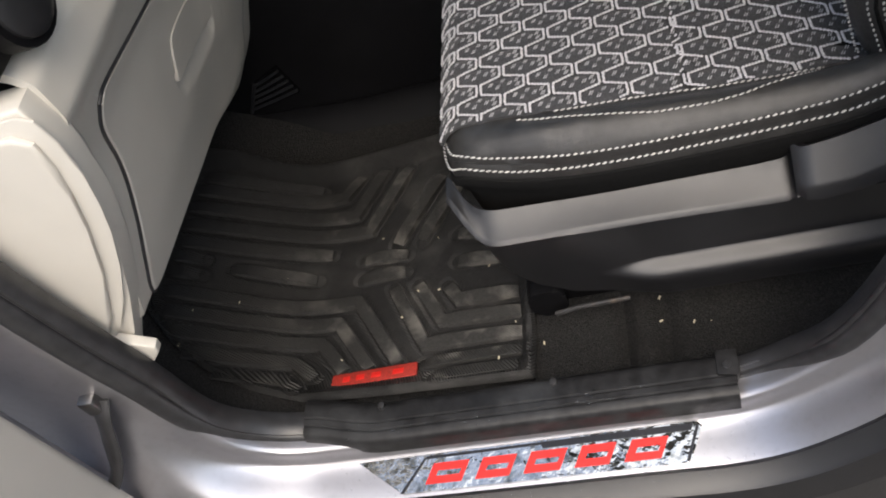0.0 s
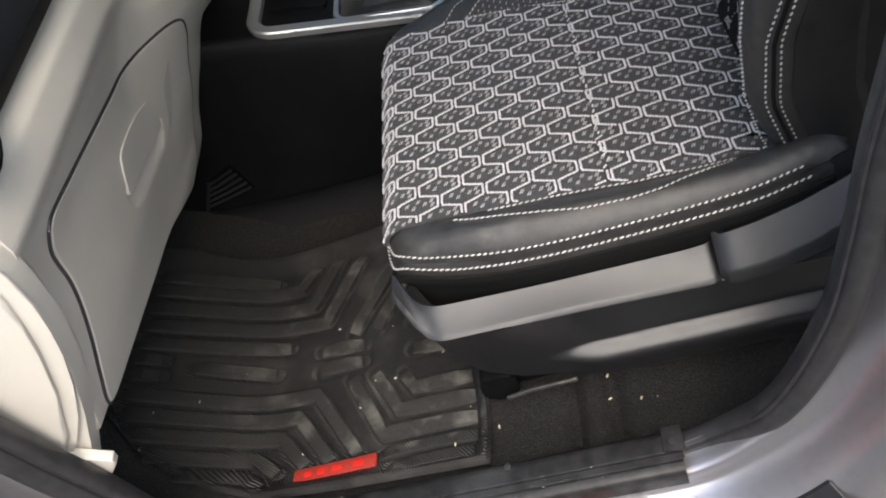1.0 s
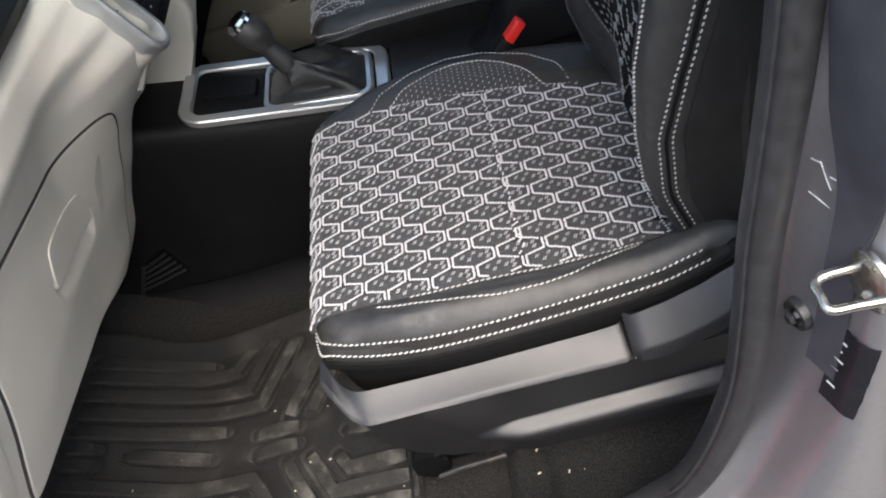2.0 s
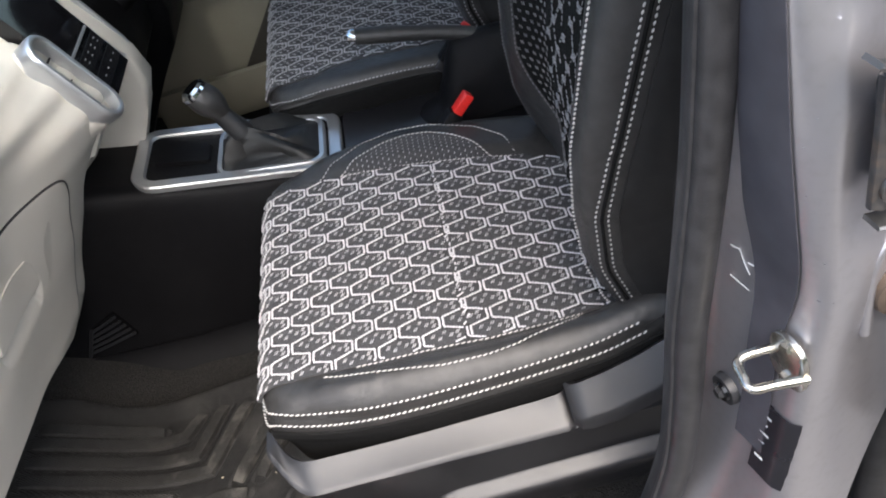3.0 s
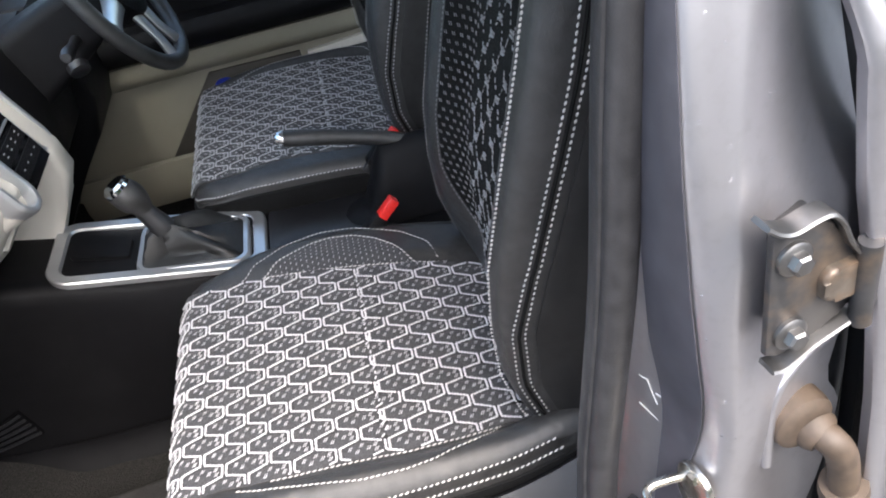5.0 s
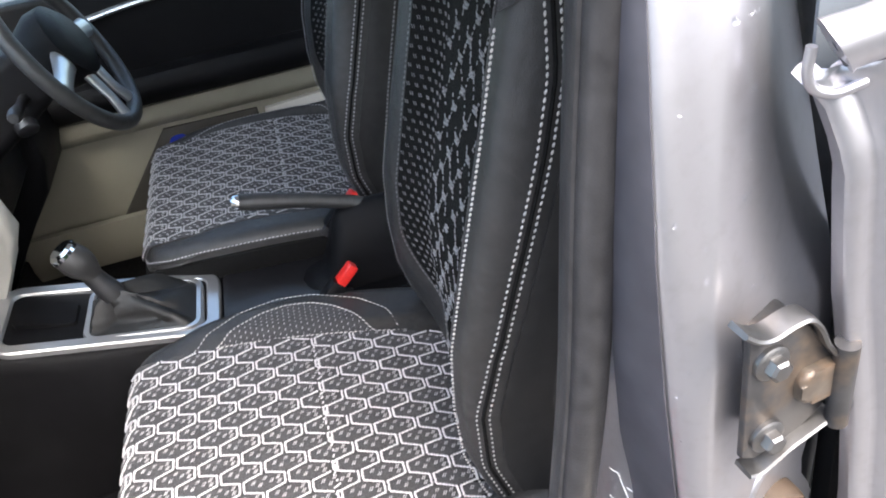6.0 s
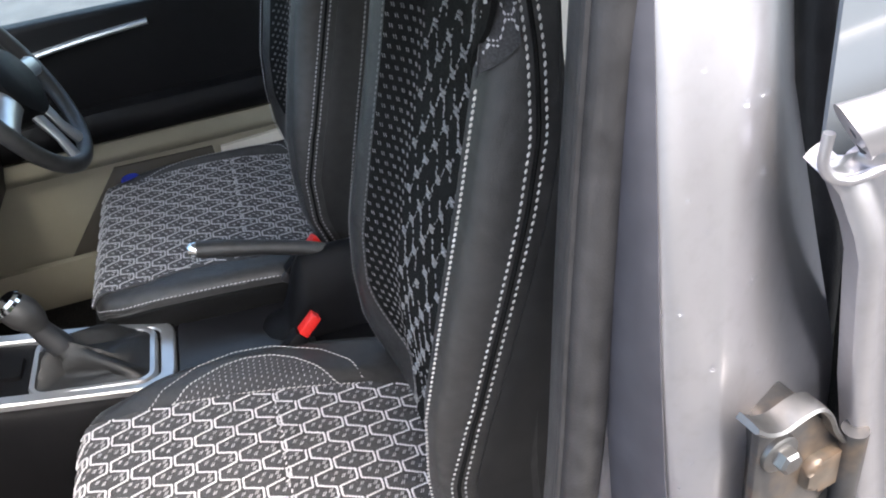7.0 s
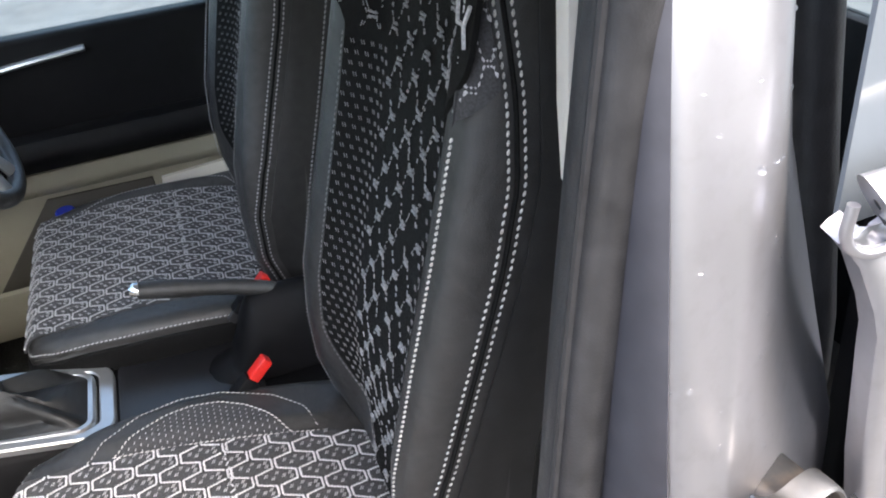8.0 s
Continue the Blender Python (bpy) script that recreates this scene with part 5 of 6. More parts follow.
# ---- steering wheel and column ----
def steering():
    wheel = thing("steering_wheel", (-0.04, 1.885, 1.04), "black leather steering wheel with silver spokes", "steering wheel")
    m = Matrix.Translation((-0.045, 1.885, 1.035)) @ Euler((0, radians(64), 0)).to_matrix().to_4x4()

    def add(name, bm, mat, parent=wheel, label=""):
        bmesh.ops.transform(bm, matrix=m, verts=bm.verts)
        return part(name, bm, mat, parent, label)

    bm = bmesh.new()
    n = 72
    ring = []
    for k in range(n):
        t = 2 * math.pi * k / n
        c = Vector((math.cos(t), math.sin(t), 0))
        ring.append([c * 0.180 + (c * math.cos(u) + Vector((0, 0, 1)) * math.sin(u)) * 0.0155 for u in np.linspace(0, 2 * math.pi, 12, endpoint=False)])
    loft(bm, ring + [ring[0]], True, False)
    add("rim", bm, LEATHER, wheel, "black leather rim")
    bm = bmesh.new()
    tube(bm, [(0, 0, -0.06), (0, 0, -0.01), (0, 0, 0.02), (0, 0, 0.035)], [0.065, 0.08, 0.075, 0.05], 32)
    add("hub", bm, PLASTIC, wheel, "black airbag hub")
    for ang in (80, -80):
        t = radians(ang)
        bm = bmesh.new()
        run = [Vector((math.cos(t) * r, math.sin(t) * r, 0.005)) for r in (0.06, 0.10, 0.14, 0.172)]
        tube(bm, run, [0.030, 0.024, 0.020, 0.022], 12, flat=0.45)
        add("spoke", bm, SILVER, wheel, "satin silver spoke")
    t = 0
    bm = bmesh.new()
    for w in (-0.035, 0.035):
        tube(bm, [Vector((0.06, w * 0.9, 0.004)), Vector((0.12, w * 0.8, 0.002)), Vector((0.172, w * 1.3, 0.0))], [0.019, 0.016, 0.020], 10, flat=0.5)
    add("lower_spoke", bm, SILVER, wheel, "satin silver lower spoke")
    col = thing("steering_column", (-0.20, 1.885, 0.95), "dark grey steering column shroud with a stalk", "steering column")
    bm = bmesh.new()
    loft(bm, [[m @ Vector((a, b, h)) for a, b in rounded(w, w * 0.8, w * 0.4)] for w, h in ((0.050, -0.05), (0.062, -0.10), (0.075, -0.20), (0.085, -0.32))])
    part("shroud", bm, PLASTIC, col)
    for sg in (-1, 1):
        bm = bmesh.new()
        tube(bm, spline([m @ Vector(p) for p in ((0.02, sg * 0.045, -0.11), (0.015, sg * 0.10, -0.102), (0.012, sg * 0.14, -0.098), (0.010, sg * 0.175, -0.095))], 12), [0.011, 0.0105, 0.010, 0.0095, 0.009, 0.009, 0.0095, 0.011, 0.0125, 0.013, 0.0125, 0.009], 14)
        part("stalk", bm, VALANCE, col, "dark grey stalk")
    bm = bmesh.new()
    tube(bm, [m @ Vector(p) for p in ((0.055, -0.045, -0.15), (0.066, -0.056, -0.15), (0.068, -0.058, -0.15))], [0.022, 0.021, 0.016], 20)
    part("ignition_ring", bm, VALANCE, col, "dark grey ignition ring")


steering()


# ---- centre console ----
CONSOLE_TOP = [(-0.7, 0.80), (-0.34, 0.725), (-0.23, 0.695), (-0.107, 0.660), (0.08, 0.626), (0.20, 0.606), (0.60, 0.60)]


def console():
    con = thing("centre_console", (-0.05, 1.51, 0.30), "black plastic centre console with silver framed gear lever", "console")
    rows = []
    for x in np.linspace(-0.66, 0.60, 60):
        zt = lerp_table(CONSOLE_TOP, x) - 0.004
        line = []
        for y, z in ((1.405, 0.28), (1.412, 0.40), (1.418, 0.50), (1.424, 0.60), (1.428, zt - 0.035), (1.431, zt - 0.015), (1.438, zt - 0.004), (1.450, zt)):
            line.append((x, y - 0.012 * smooth(-0.25, -0.6, x), min(z, zt)))
        for y in np.linspace(1.47, 1.60, 6):
            line.append((x, y, zt))
        for y, z in ((1.622, zt), (1.634, zt - 0.004), (1.641, zt - 0.015), (1.645, zt - 0.035), (1.65, 0.60), (1.655, 0.5), (1.66, 0.28)):
            line.append((x, y, min(z, zt)))
        rows.append(line)
    bm = bmesh.new()
    sheet(bm, rows, 0.006)
    part("console_body", bm, PLASTIC, con, sharp=50)
    # lower carpeted edge along the tunnel
    bm = bmesh.new()
    rows = [[(x, 1.405 - 0.03 * k ** 1.5 - 0.004, 0.352 + 0.10 * max(0, -0.30 - x) - 0.06 * k) for k in np.linspace(0, 1, 8)] for x in np.linspace(-0.62, 0.5, 30)]
    sheet(bm, rows, 0.006)
    part("tunnel_carpet", bm, PLASTIC, con)

    def top(x, y, h=0.0):
        return Vector((x, y, lerp_table(CONSOLE_TOP, x) + h))

    def frame_ring(name, x0, x1, y0, y1, r, w, h, mat, label):
        cx, cy, hx, hy = (x0 + x1) / 2, (y0 + y1) / 2, (x1 - x0) / 2, (y1 - y0) / 2
        bm = bmesh.new()
        rings = [[top(cx + a, cy + b, z) for a, b in rounded(hx - d, hy - d, max(0.004, r - d), 8)] for d, z in ((0, -0.006), (0.0, h * 0.6), (0.003, h), (w - 0.003, h), (w, h * 0.5), (w, -0.02))]
        loft(bm, rings, True, False)
        return part(name, bm, mat, con, label)

    frame_ring("bezel", -0.258, 0.122, 1.434, 1.628, 0.045, 0.025, 0.007, SILVER, "satin silver bezel")
    bm = bmesh.new()
    loft(bm, [[top(-0.172 + a, 1.536 + b, z) for a, b in rounded(0.084, 0.090, 0.03)] for z in (-0.01, 0.0022)])
    part("tray_floor", bm, PLASTIC, con, "gloss black tray")
    bm = bmesh.new()
    loft(bm, [[top(-0.172 + a, 1.536 + b, z) for a, b in rounded(0.05, 0.03, 0.008)] for z in (0.002, 0.010)])
    part("tray_insert", bm, PLASTIC, con)
    frame_ring("gear_frame", -0.108, 0.092, 1.448, 1.606, 0.030, 0.013, 0.012, SILVER, "satin silver gear lever frame")
    bm = bmesh.new()
    loft(bm, [[top(0.07 + a, 1.60 + b, z) for a, b in rounded(0.05, 0.03, 0.01)] for z in (-0.01, 0.003)])
    part("filler", bm, PLASTIC, con)
    # added lighter plate: the window's sheen on the console top put in its colour
    bm = bmesh.new()
    loft(bm, [[top(0.245 + a, 1.525 + b, z) for a, b in rounded(0.118 - d, 0.092 - d, 0.02, 6)] for d, z in ((0, -0.01), (0, 0.001), (0.003, 0.003))])
    part("sheen_plate", bm, VALANCE, con, "grey satin plate added for sheen")
    # handbrake hump and rear part
    bm = bmesh.new()
    rows = []
    for x in np.concatenate([np.linspace(0.20, 0.30, 6), np.linspace(0.31, 0.40, 16), np.linspace(0.42, 0.60, 8)]):
        zt = lerp_table([(0.2, 0.604), (0.29, 0.612), (0.322, 0.632), (0.340, 0.672), (0.355, 0.718), (0.372, 0.744), (0.42, 0.750), (0.6, 0.745)], x)
        rows.append([(x, 1.478 + 0.118 * k, 0.595 + (zt - 0.595) * (math.sin(math.pi * k) ** 0.5)) for k in np.linspace(0.001, 0.999, 14)])
    sheet(bm, rows, 0.004)
    part("brake_hump", bm, PLASTIC, con)
    bm = bmesh.new()
    loft(bm, [[top(0.285 + a, 1.45 + b, z) for a, b in rounded(0.010, 0.012, 0.002, 2)] for z in (0.0, 0.0045)])
    part("switch", bm, GLOSS, con, "small black switch")
    # air grille on the side: a four-cornered dark recess with slanted bars
    corners = [(-0.471, 0.448), (-0.414, 0.471), (-0.396, 0.402), (-0.511, 0.381)]
    bm = bmesh.new()
    prism(bm, corners, "y", 1.4000, 1.4090)
    part("grille_back", bm, GLOSS, con, "dark recess of the air grille")
    for n in range(5):
        k = (n + 0.5) / 5
        lo = Vector(corners[0]).lerp(Vector(corners[3]), k)
        hi = Vector(corners[1]).lerp(Vector(corners[2]), k)
        bm = bmesh.new()
        tube(bm, [(lo.x, 1.3985, lo.y), ((lo.x + hi.x) / 2, 1.3970, (lo.y + hi.y) / 2), (hi.x, 1.3985, hi.y)], 0.0030, 8)
        part("grille_slat", bm, VALANCE, con)
    bm = bmesh.new()
    tube(bm, [(corners[0][0], 1.398, corners[0][1]), (corners[3][0], 1.398, corners[3][1])], 0.0035, 8)
    part("grille_rim", bm, VALANCE, con)
    bm = bmesh.new()
    tube(bm, [(-0.556, 1.408, 0.334), (-0.556, 1.394, 0.334)], [0.008, 0.005], 10)
    part("side_clip", bm, VALANCE, con)

    # gear lever
    lever = thing("gear_lever", (0.0, 1.525, 0.65), "black gear lever with leather boot and silver topped knob", "gear lever")
    bm = bmesh.new()
    rings = []
    base, head = Vector((-0.008, 1.527, 0.652)), Vector((-0.054, 1.530, 0.712))
    for k in np.linspace(0, 1, 12):
        c = base.lerp(head, k)
        f = (1 - k) ** 1.7
        ring = []
        for i, (a, b) in enumerate(rounded(0.084 * f + 0.013, 0.062 * f + 0.013, 0.022 * f + 0.013, 8)):
            ang = 2 * math.pi * i / 36
            fold = 1 + 0.34 * math.sin(ang * 5 + k * 5) * math.sin(math.pi * k)
            ring.append((c.x + a * fold, c.y + b * fold, c.z - 0.012 * math.sin(ang * 3 + 1) * math.sin(math.pi * k) + (lerp_table(CONSOLE_TOP, c.x + a) - 0.645) * f))
        rings.append(ring)
    loft(bm, rings)
    part("boot", bm, BOOT, lever, "creased black leather boot", sharp=60)
    bm = bmesh.new()
    tube(bm, spline([head - Vector((-0.006, 0, 0.016)), head, (-0.068, 1.531, 0.745)], 8), [0.023, 0.0225, 0.0215, 0.0205, 0.0195, 0.019, 0.0185, 0.018], 20)
    part("collar", bm, VALANCE, lever, "dark grey collar")
    bm = bmesh.new()
    tube(bm, spline([(-0.066, 1.531, 0.741), (-0.070, 1.532, 0.757), (-0.078, 1.533, 0.774), (-0.087, 1.534, 0.788), (-0.093, 1.535, 0.798), (-0.096, 1.535, 0.803)], 14),
         [0.0175, 0.0185, 0.0205, 0.023, 0.0252, 0.027, 0.0282, 0.029, 0.029, 0.0288, 0.028, 0.027, 0.0255, 0.0225], 28)
    knob = part("knob", bm, LEATHER, lever, "black leather knob")
    bm = bmesh.new()
    tube(bm, [(-0.0925, 1.535, 0.7975), (-0.0955, 1.535, 0.804), (-0.0975, 1.535, 0.8085)], [0.0268, 0.0262, 0.0205], 28)
    cap = part("knob_cap", bm, CHROME, knob, "chrome knob cap")

    # handbrake
    hb = thing("handbrake", (0.42, 1.535, 0.62), "black handbrake lever with a chrome button", "handbrake")
    bm = bmesh.new()
    tube(bm, spline([(0.212, 1.549, 0.800), (0.26, 1.548, 0.788), (0.32, 1.546, 0.772), (0.37, 1.543, 0.757), (0.42, 1.540, 0.735), (0.47, 1.538, 0.68)], 24),
         [0.0145, 0.0152, 0.0156, 0.0156, 0.0155, 0.0152, 0.0148, 0.0142, 0.0138] + [0.0135] * 7 + [0.014, 0.015, 0.017, 0.020, 0.024, 0.026, 0.027, 0.028], 16)
    part("grip", bm, LEATHER, hb, "black leather grip")
    bm = bmesh.new()
    tube(bm, [(0.198, 1.5495, 0.8015), (0.203, 1.5495, 0.801), (0.213, 1.549, 0.800)], [0.010, 0.0135, 0.0145], 16)
    part("button", bm, CHROME, hb, "chrome button")


console()


# ---- belt buckles ----
def buckle(x, y, z, lean, label):
    ob = thing("belt_buckle", (x, y, z - 0.06), label, "belt buckle", "seat belt buckles")
    m = Matrix.Translation((x, y, z)) @ Euler((radians(-8), radians(lean), 0)).to_matrix().to_4x4()
    for name, lo, hi, bev, mat in (("body", (-0.015, -0.014, -0.052), (0.015, 0.014, -0.004), 0.006, PLASTIC), ("button", (-0.009, -0.011, -0.010), (0.009, 0.011, 0.034), 0.003, RED),
                                   ("stem", (-0.009, -0.005, -0.07), (0.009, 0.005, -0.05), 0.002, SEAL)):
        bm = bmesh.new()
        box(bm, lo, hi, bev)
        bmesh.ops.transform(bm, matrix=m, verts=bm.verts)
        part(name, bm, mat, ob, "bright red release button" if name == "button" else "")


buckle(0.350, 1.395, 0.690, 50, "black belt buckle with bright red button beside the passenger seat")
buckle(0.388, 1.61, 0.700, 50, "black belt buckle with bright red button beside the driver seat")


# ---- driver's door, closed ----
def driver_door():
    door = thing("door_1", (0.0, 2.27, 0.35), "closed driver door with black upper trim and beige lower trim", "car door", kind="structure")

    def slab(name, x0, x1, z0, z1, y0, y1, mat, bev=0.01, label=""):
        bm = bmesh.new()
        box(bm, (x0, y0, z0), (x1, y1, z1), bev, 3)
        return part(name, bm, mat, door, label)

    slab("lower_trim", -0.75, 0.62, 0.34, 0.74, 2.275, 2.32, BEIGE, 0.01, "beige lower trim")
    slab("upper_trim", -0.80, 0.62, 0.74, 1.03, 2.262, 2.32, PLASTIC, 0.012, "black upper trim")
    bm = bmesh.new()
    prism(bm, [(2.285, 0.735), (2.225, 0.745), (2.205, 0.77), (2.205, 0.80), (2.22, 0.818), (2.285, 0.825)], "x", -0.35, 0.50, 0.008)
    part("armrest", bm, PLASTIC, door, "black armrest")
    bm = bmesh.new()
    prism(bm, [(2.285, 0.66), (2.245, 0.68), (2.232, 0.705), (2.238, 0.735), (2.285, 0.742)], "x", -0.45, 0.52, 0.008)
    part("beige_ledge", bm, BEIGE, door)
    bm = bmesh.new()
    prism(bm, [(0.24, 0.50), (0.44, 0.50), (0.43, 0.655), (0.26, 0.645)], "y", 2.262, 2.28, 0.006)
    part("trim_patch", bm, CREAM, door, "pale beige trim patch")
    # dark patch over the trim, the pocket recess's shade put in colour
    bm = bmesh.new()
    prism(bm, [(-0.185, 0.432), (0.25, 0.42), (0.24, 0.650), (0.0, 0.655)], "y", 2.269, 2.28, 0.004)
    part("pocket_recess", bm, POCKET_SHADE, door, "pocket recess with shade in its colour")
    bm = bmesh.new()
    prism(bm, [(2.28, 0.35), (2.19, 0.36), (2.175, 0.40), (2.180, 0.485), (2.195, 0.487), (2.2, 0.40), (2.28, 0.39)], "x", -0.42, 0.30, 0.004)
    part("pocket", bm, BEIGE, door, "beige door pocket")
    bm = bmesh.new()
    tube(bm, spline([(-0.12, 2.255, 0.958), (0.03, 2.250, 0.978), (0.19, 2.252, 0.990)], 16), 0.012, 10, flat=0.6)
    part("silver_strip", bm, SILVER, door, "satin silver door strip")
    # window frame and glass
    bm = bmesh.new()
    tube(bm, spline([(-0.80, 2.29, 1.03), (-0.55, 2.27, 1.22), (-0.20, 2.24, 1.45), (0.10, 2.22, 1.51), (0.60, 2.22, 1.53)], 30), 0.03, 10)
    part("window_frame", bm, PLASTIC, door)
    bm = bmesh.new()
    prism(bm, [(0.46, 1.02), (0.62, 1.02), (0.62, 1.54), (0.50, 1.54)], "y", 2.24, 2.30, 0.01)
    part("middle_pillar", bm, PLASTIC, door)
    bm = bmesh.new()
    prism(bm, [(-0.78, 1.02), (0.52, 1.02), (0.52, 1.52), (0.10, 1.50), (-0.20, 1.44), (-0.55, 1.21)], "y", 2.285, 2.289)
    glass = part("window_pane", bm, GLASS, door, "clear window pane")
    glass.visible_shadow = False
    # outer rear quarter
    bm = bmesh.new()
    box(bm, (0.62, 2.25, 0.30), (1.30, 2.32, 1.05), 0.02)
    part("rear_quarter", bm, PLASTIC, door)


driver_door()


def bottle():
    ob = thing("bottle", (0.036, 2.222, 0.40), "clear plastic bottle with a blue cap in the door pocket", "bottle")
    bm = bmesh.new()
    tube(bm, [(0.036, 2.222, z) for z in (0.40, 0.41, 0.54, 0.58, 0.604, 0.618)], [0.028, 0.032, 0.032, 0.022, 0.014, 0.013], 20)
    part("bottle_body", bm, BOTTLE, ob, "clear plastic body")
    bm = bmesh.new()
    tube(bm, [(0.036, 2.222, 0.612), (0.036, 2.222, 0.615), (0.036, 2.222, 0.640), (0.036, 2.222, 0.644)], [0.020, 0.0225, 0.0225, 0.019], 20)
    part("cap", bm, BLUE, ob, "bright blue cap")


bottle()


# ---- fittings on the middle pillar ----
def striker():
    ob = thing("door_striker", (0.57, 0.60, 0.855), "zinc plated door striker loop on the pillar", "striker")
    m = mount(0.857, 0.604)
    bm = bmesh.new()
    prism(bm, rounded(0.021, 0.031, 0.018), "y", -0.005, 0.001, 0.001)
    bmesh.ops.transform(bm, matrix=m, verts=bm.verts)
    part("plate", bm, ZINC, ob, "rounded zinc plate")
    bm = bmesh.new()
    x1 = m.translation.x + 0.006
    run = [(x1, 0.622, 0.860), (0.545, 0.622, 0.862), (0.530, 0.621, 0.861), (0.524, 0.615, 0.860), (0.524, 0.604, 0.859), (0.524, 0.594, 0.857), (0.530, 0.589, 0.856), (0.545, 0.588, 0.856), (x1, 0.586, 0.854)]
    tube(bm, spline(run, 48), 0.0044, 12)
    part("loop", bm, ZINC, ob, "bright steel loop")
    for z in (0.021, -0.021):
        bm = bmesh.new()
        tube(bm, [(0, -0.004, z), (0, -0.009, z)], [0.0075, 0.006], 6)
        bmesh.ops.transform(bm, matrix=m, verts=bm.verts)
        part("screw", bm, ZINC, ob)


striker()


def clip():
    ob = thing("trim_clip", (0.525, 0.67, 0.747), "black plastic trim clip on the pillar", "trim clip")
    m = mount(0.747, 0.672, 0.002)
    for name, y0, y1, r0, r1, n, mat in (("disc", 0.004, -0.004, 0.0185, 0.0165, 24, SEAL), ("cup", -0.003, -0.0075, 0.0125, 0.0105, 20, GLOSS), ("screw_head", -0.007, -0.012, 0.0075, 0.0055, 6, VALANCE)):
        bm = bmesh.new()
        tube(bm, [(0, y0, 0), (0, y1, 0)], [r0, r1], n)
        bmesh.ops.transform(bm, matrix=m, verts=bm.verts)
        part(name, bm, mat, ob)


clip()


def sticker():
    ob = thing("sticker", (0.565, 0.61, 0.745), "black information sticker with white lines on the pillar", "sticker")
    bm = bmesh.new()
    sheet(bm, [[skin(z, y, 0.0012) for y in np.linspace(0.630, 0.578, 9)] for z in np.linspace(0.668, 0.776, 12)], 0.001)
    part("backing", bm, STICKER, ob)
    for k in range(6):
        w = (0.010, 0.007, 0.011, 0.008, 0.006, 0.010)[k]
        z = 0.757 - k * 0.013
        bm = bmesh.new()
        sheet(bm, [[skin(q, y, 0.0019) for y in np.linspace(0.625, 0.625 - w, 5)] for q in (z, z + 0.0012, z + 0.0025)], 0.0006)
        part("print_line", bm, WHITE, ob)
    mark = thing("chalk_mark", (0.535, 0.655, 0.94), "white chalk mark on the pillar paint", "chalk mark")
    m = mount(0.925, 0.668, 0.0008)
    for n, (x0, z0, x1, z1) in enumerate(((-0.018, -0.024, 0.012, -0.028), (0.012, -0.028, 0.017, -0.020), (0.017, -0.020, 0.014, 0.010), (0.014, 0.010, 0.004, 0.008), (-0.016, 0.016, -0.006, 0.018), (-0.006, 0.018, 0.005, -0.006))):
        bm = bmesh.new()
        tube(bm, [(x0, 0, z0), ((x0 + x1) / 2, -0.0003, (z0 + z1) / 2), (x1, 0, z1)], 0.0010, 6, up=(0, 1, 0), flat=0.5)
        bmesh.ops.transform(bm, matrix=m, verts=bm.verts)
        part("stroke", bm, WHITE, mark)


sticker()


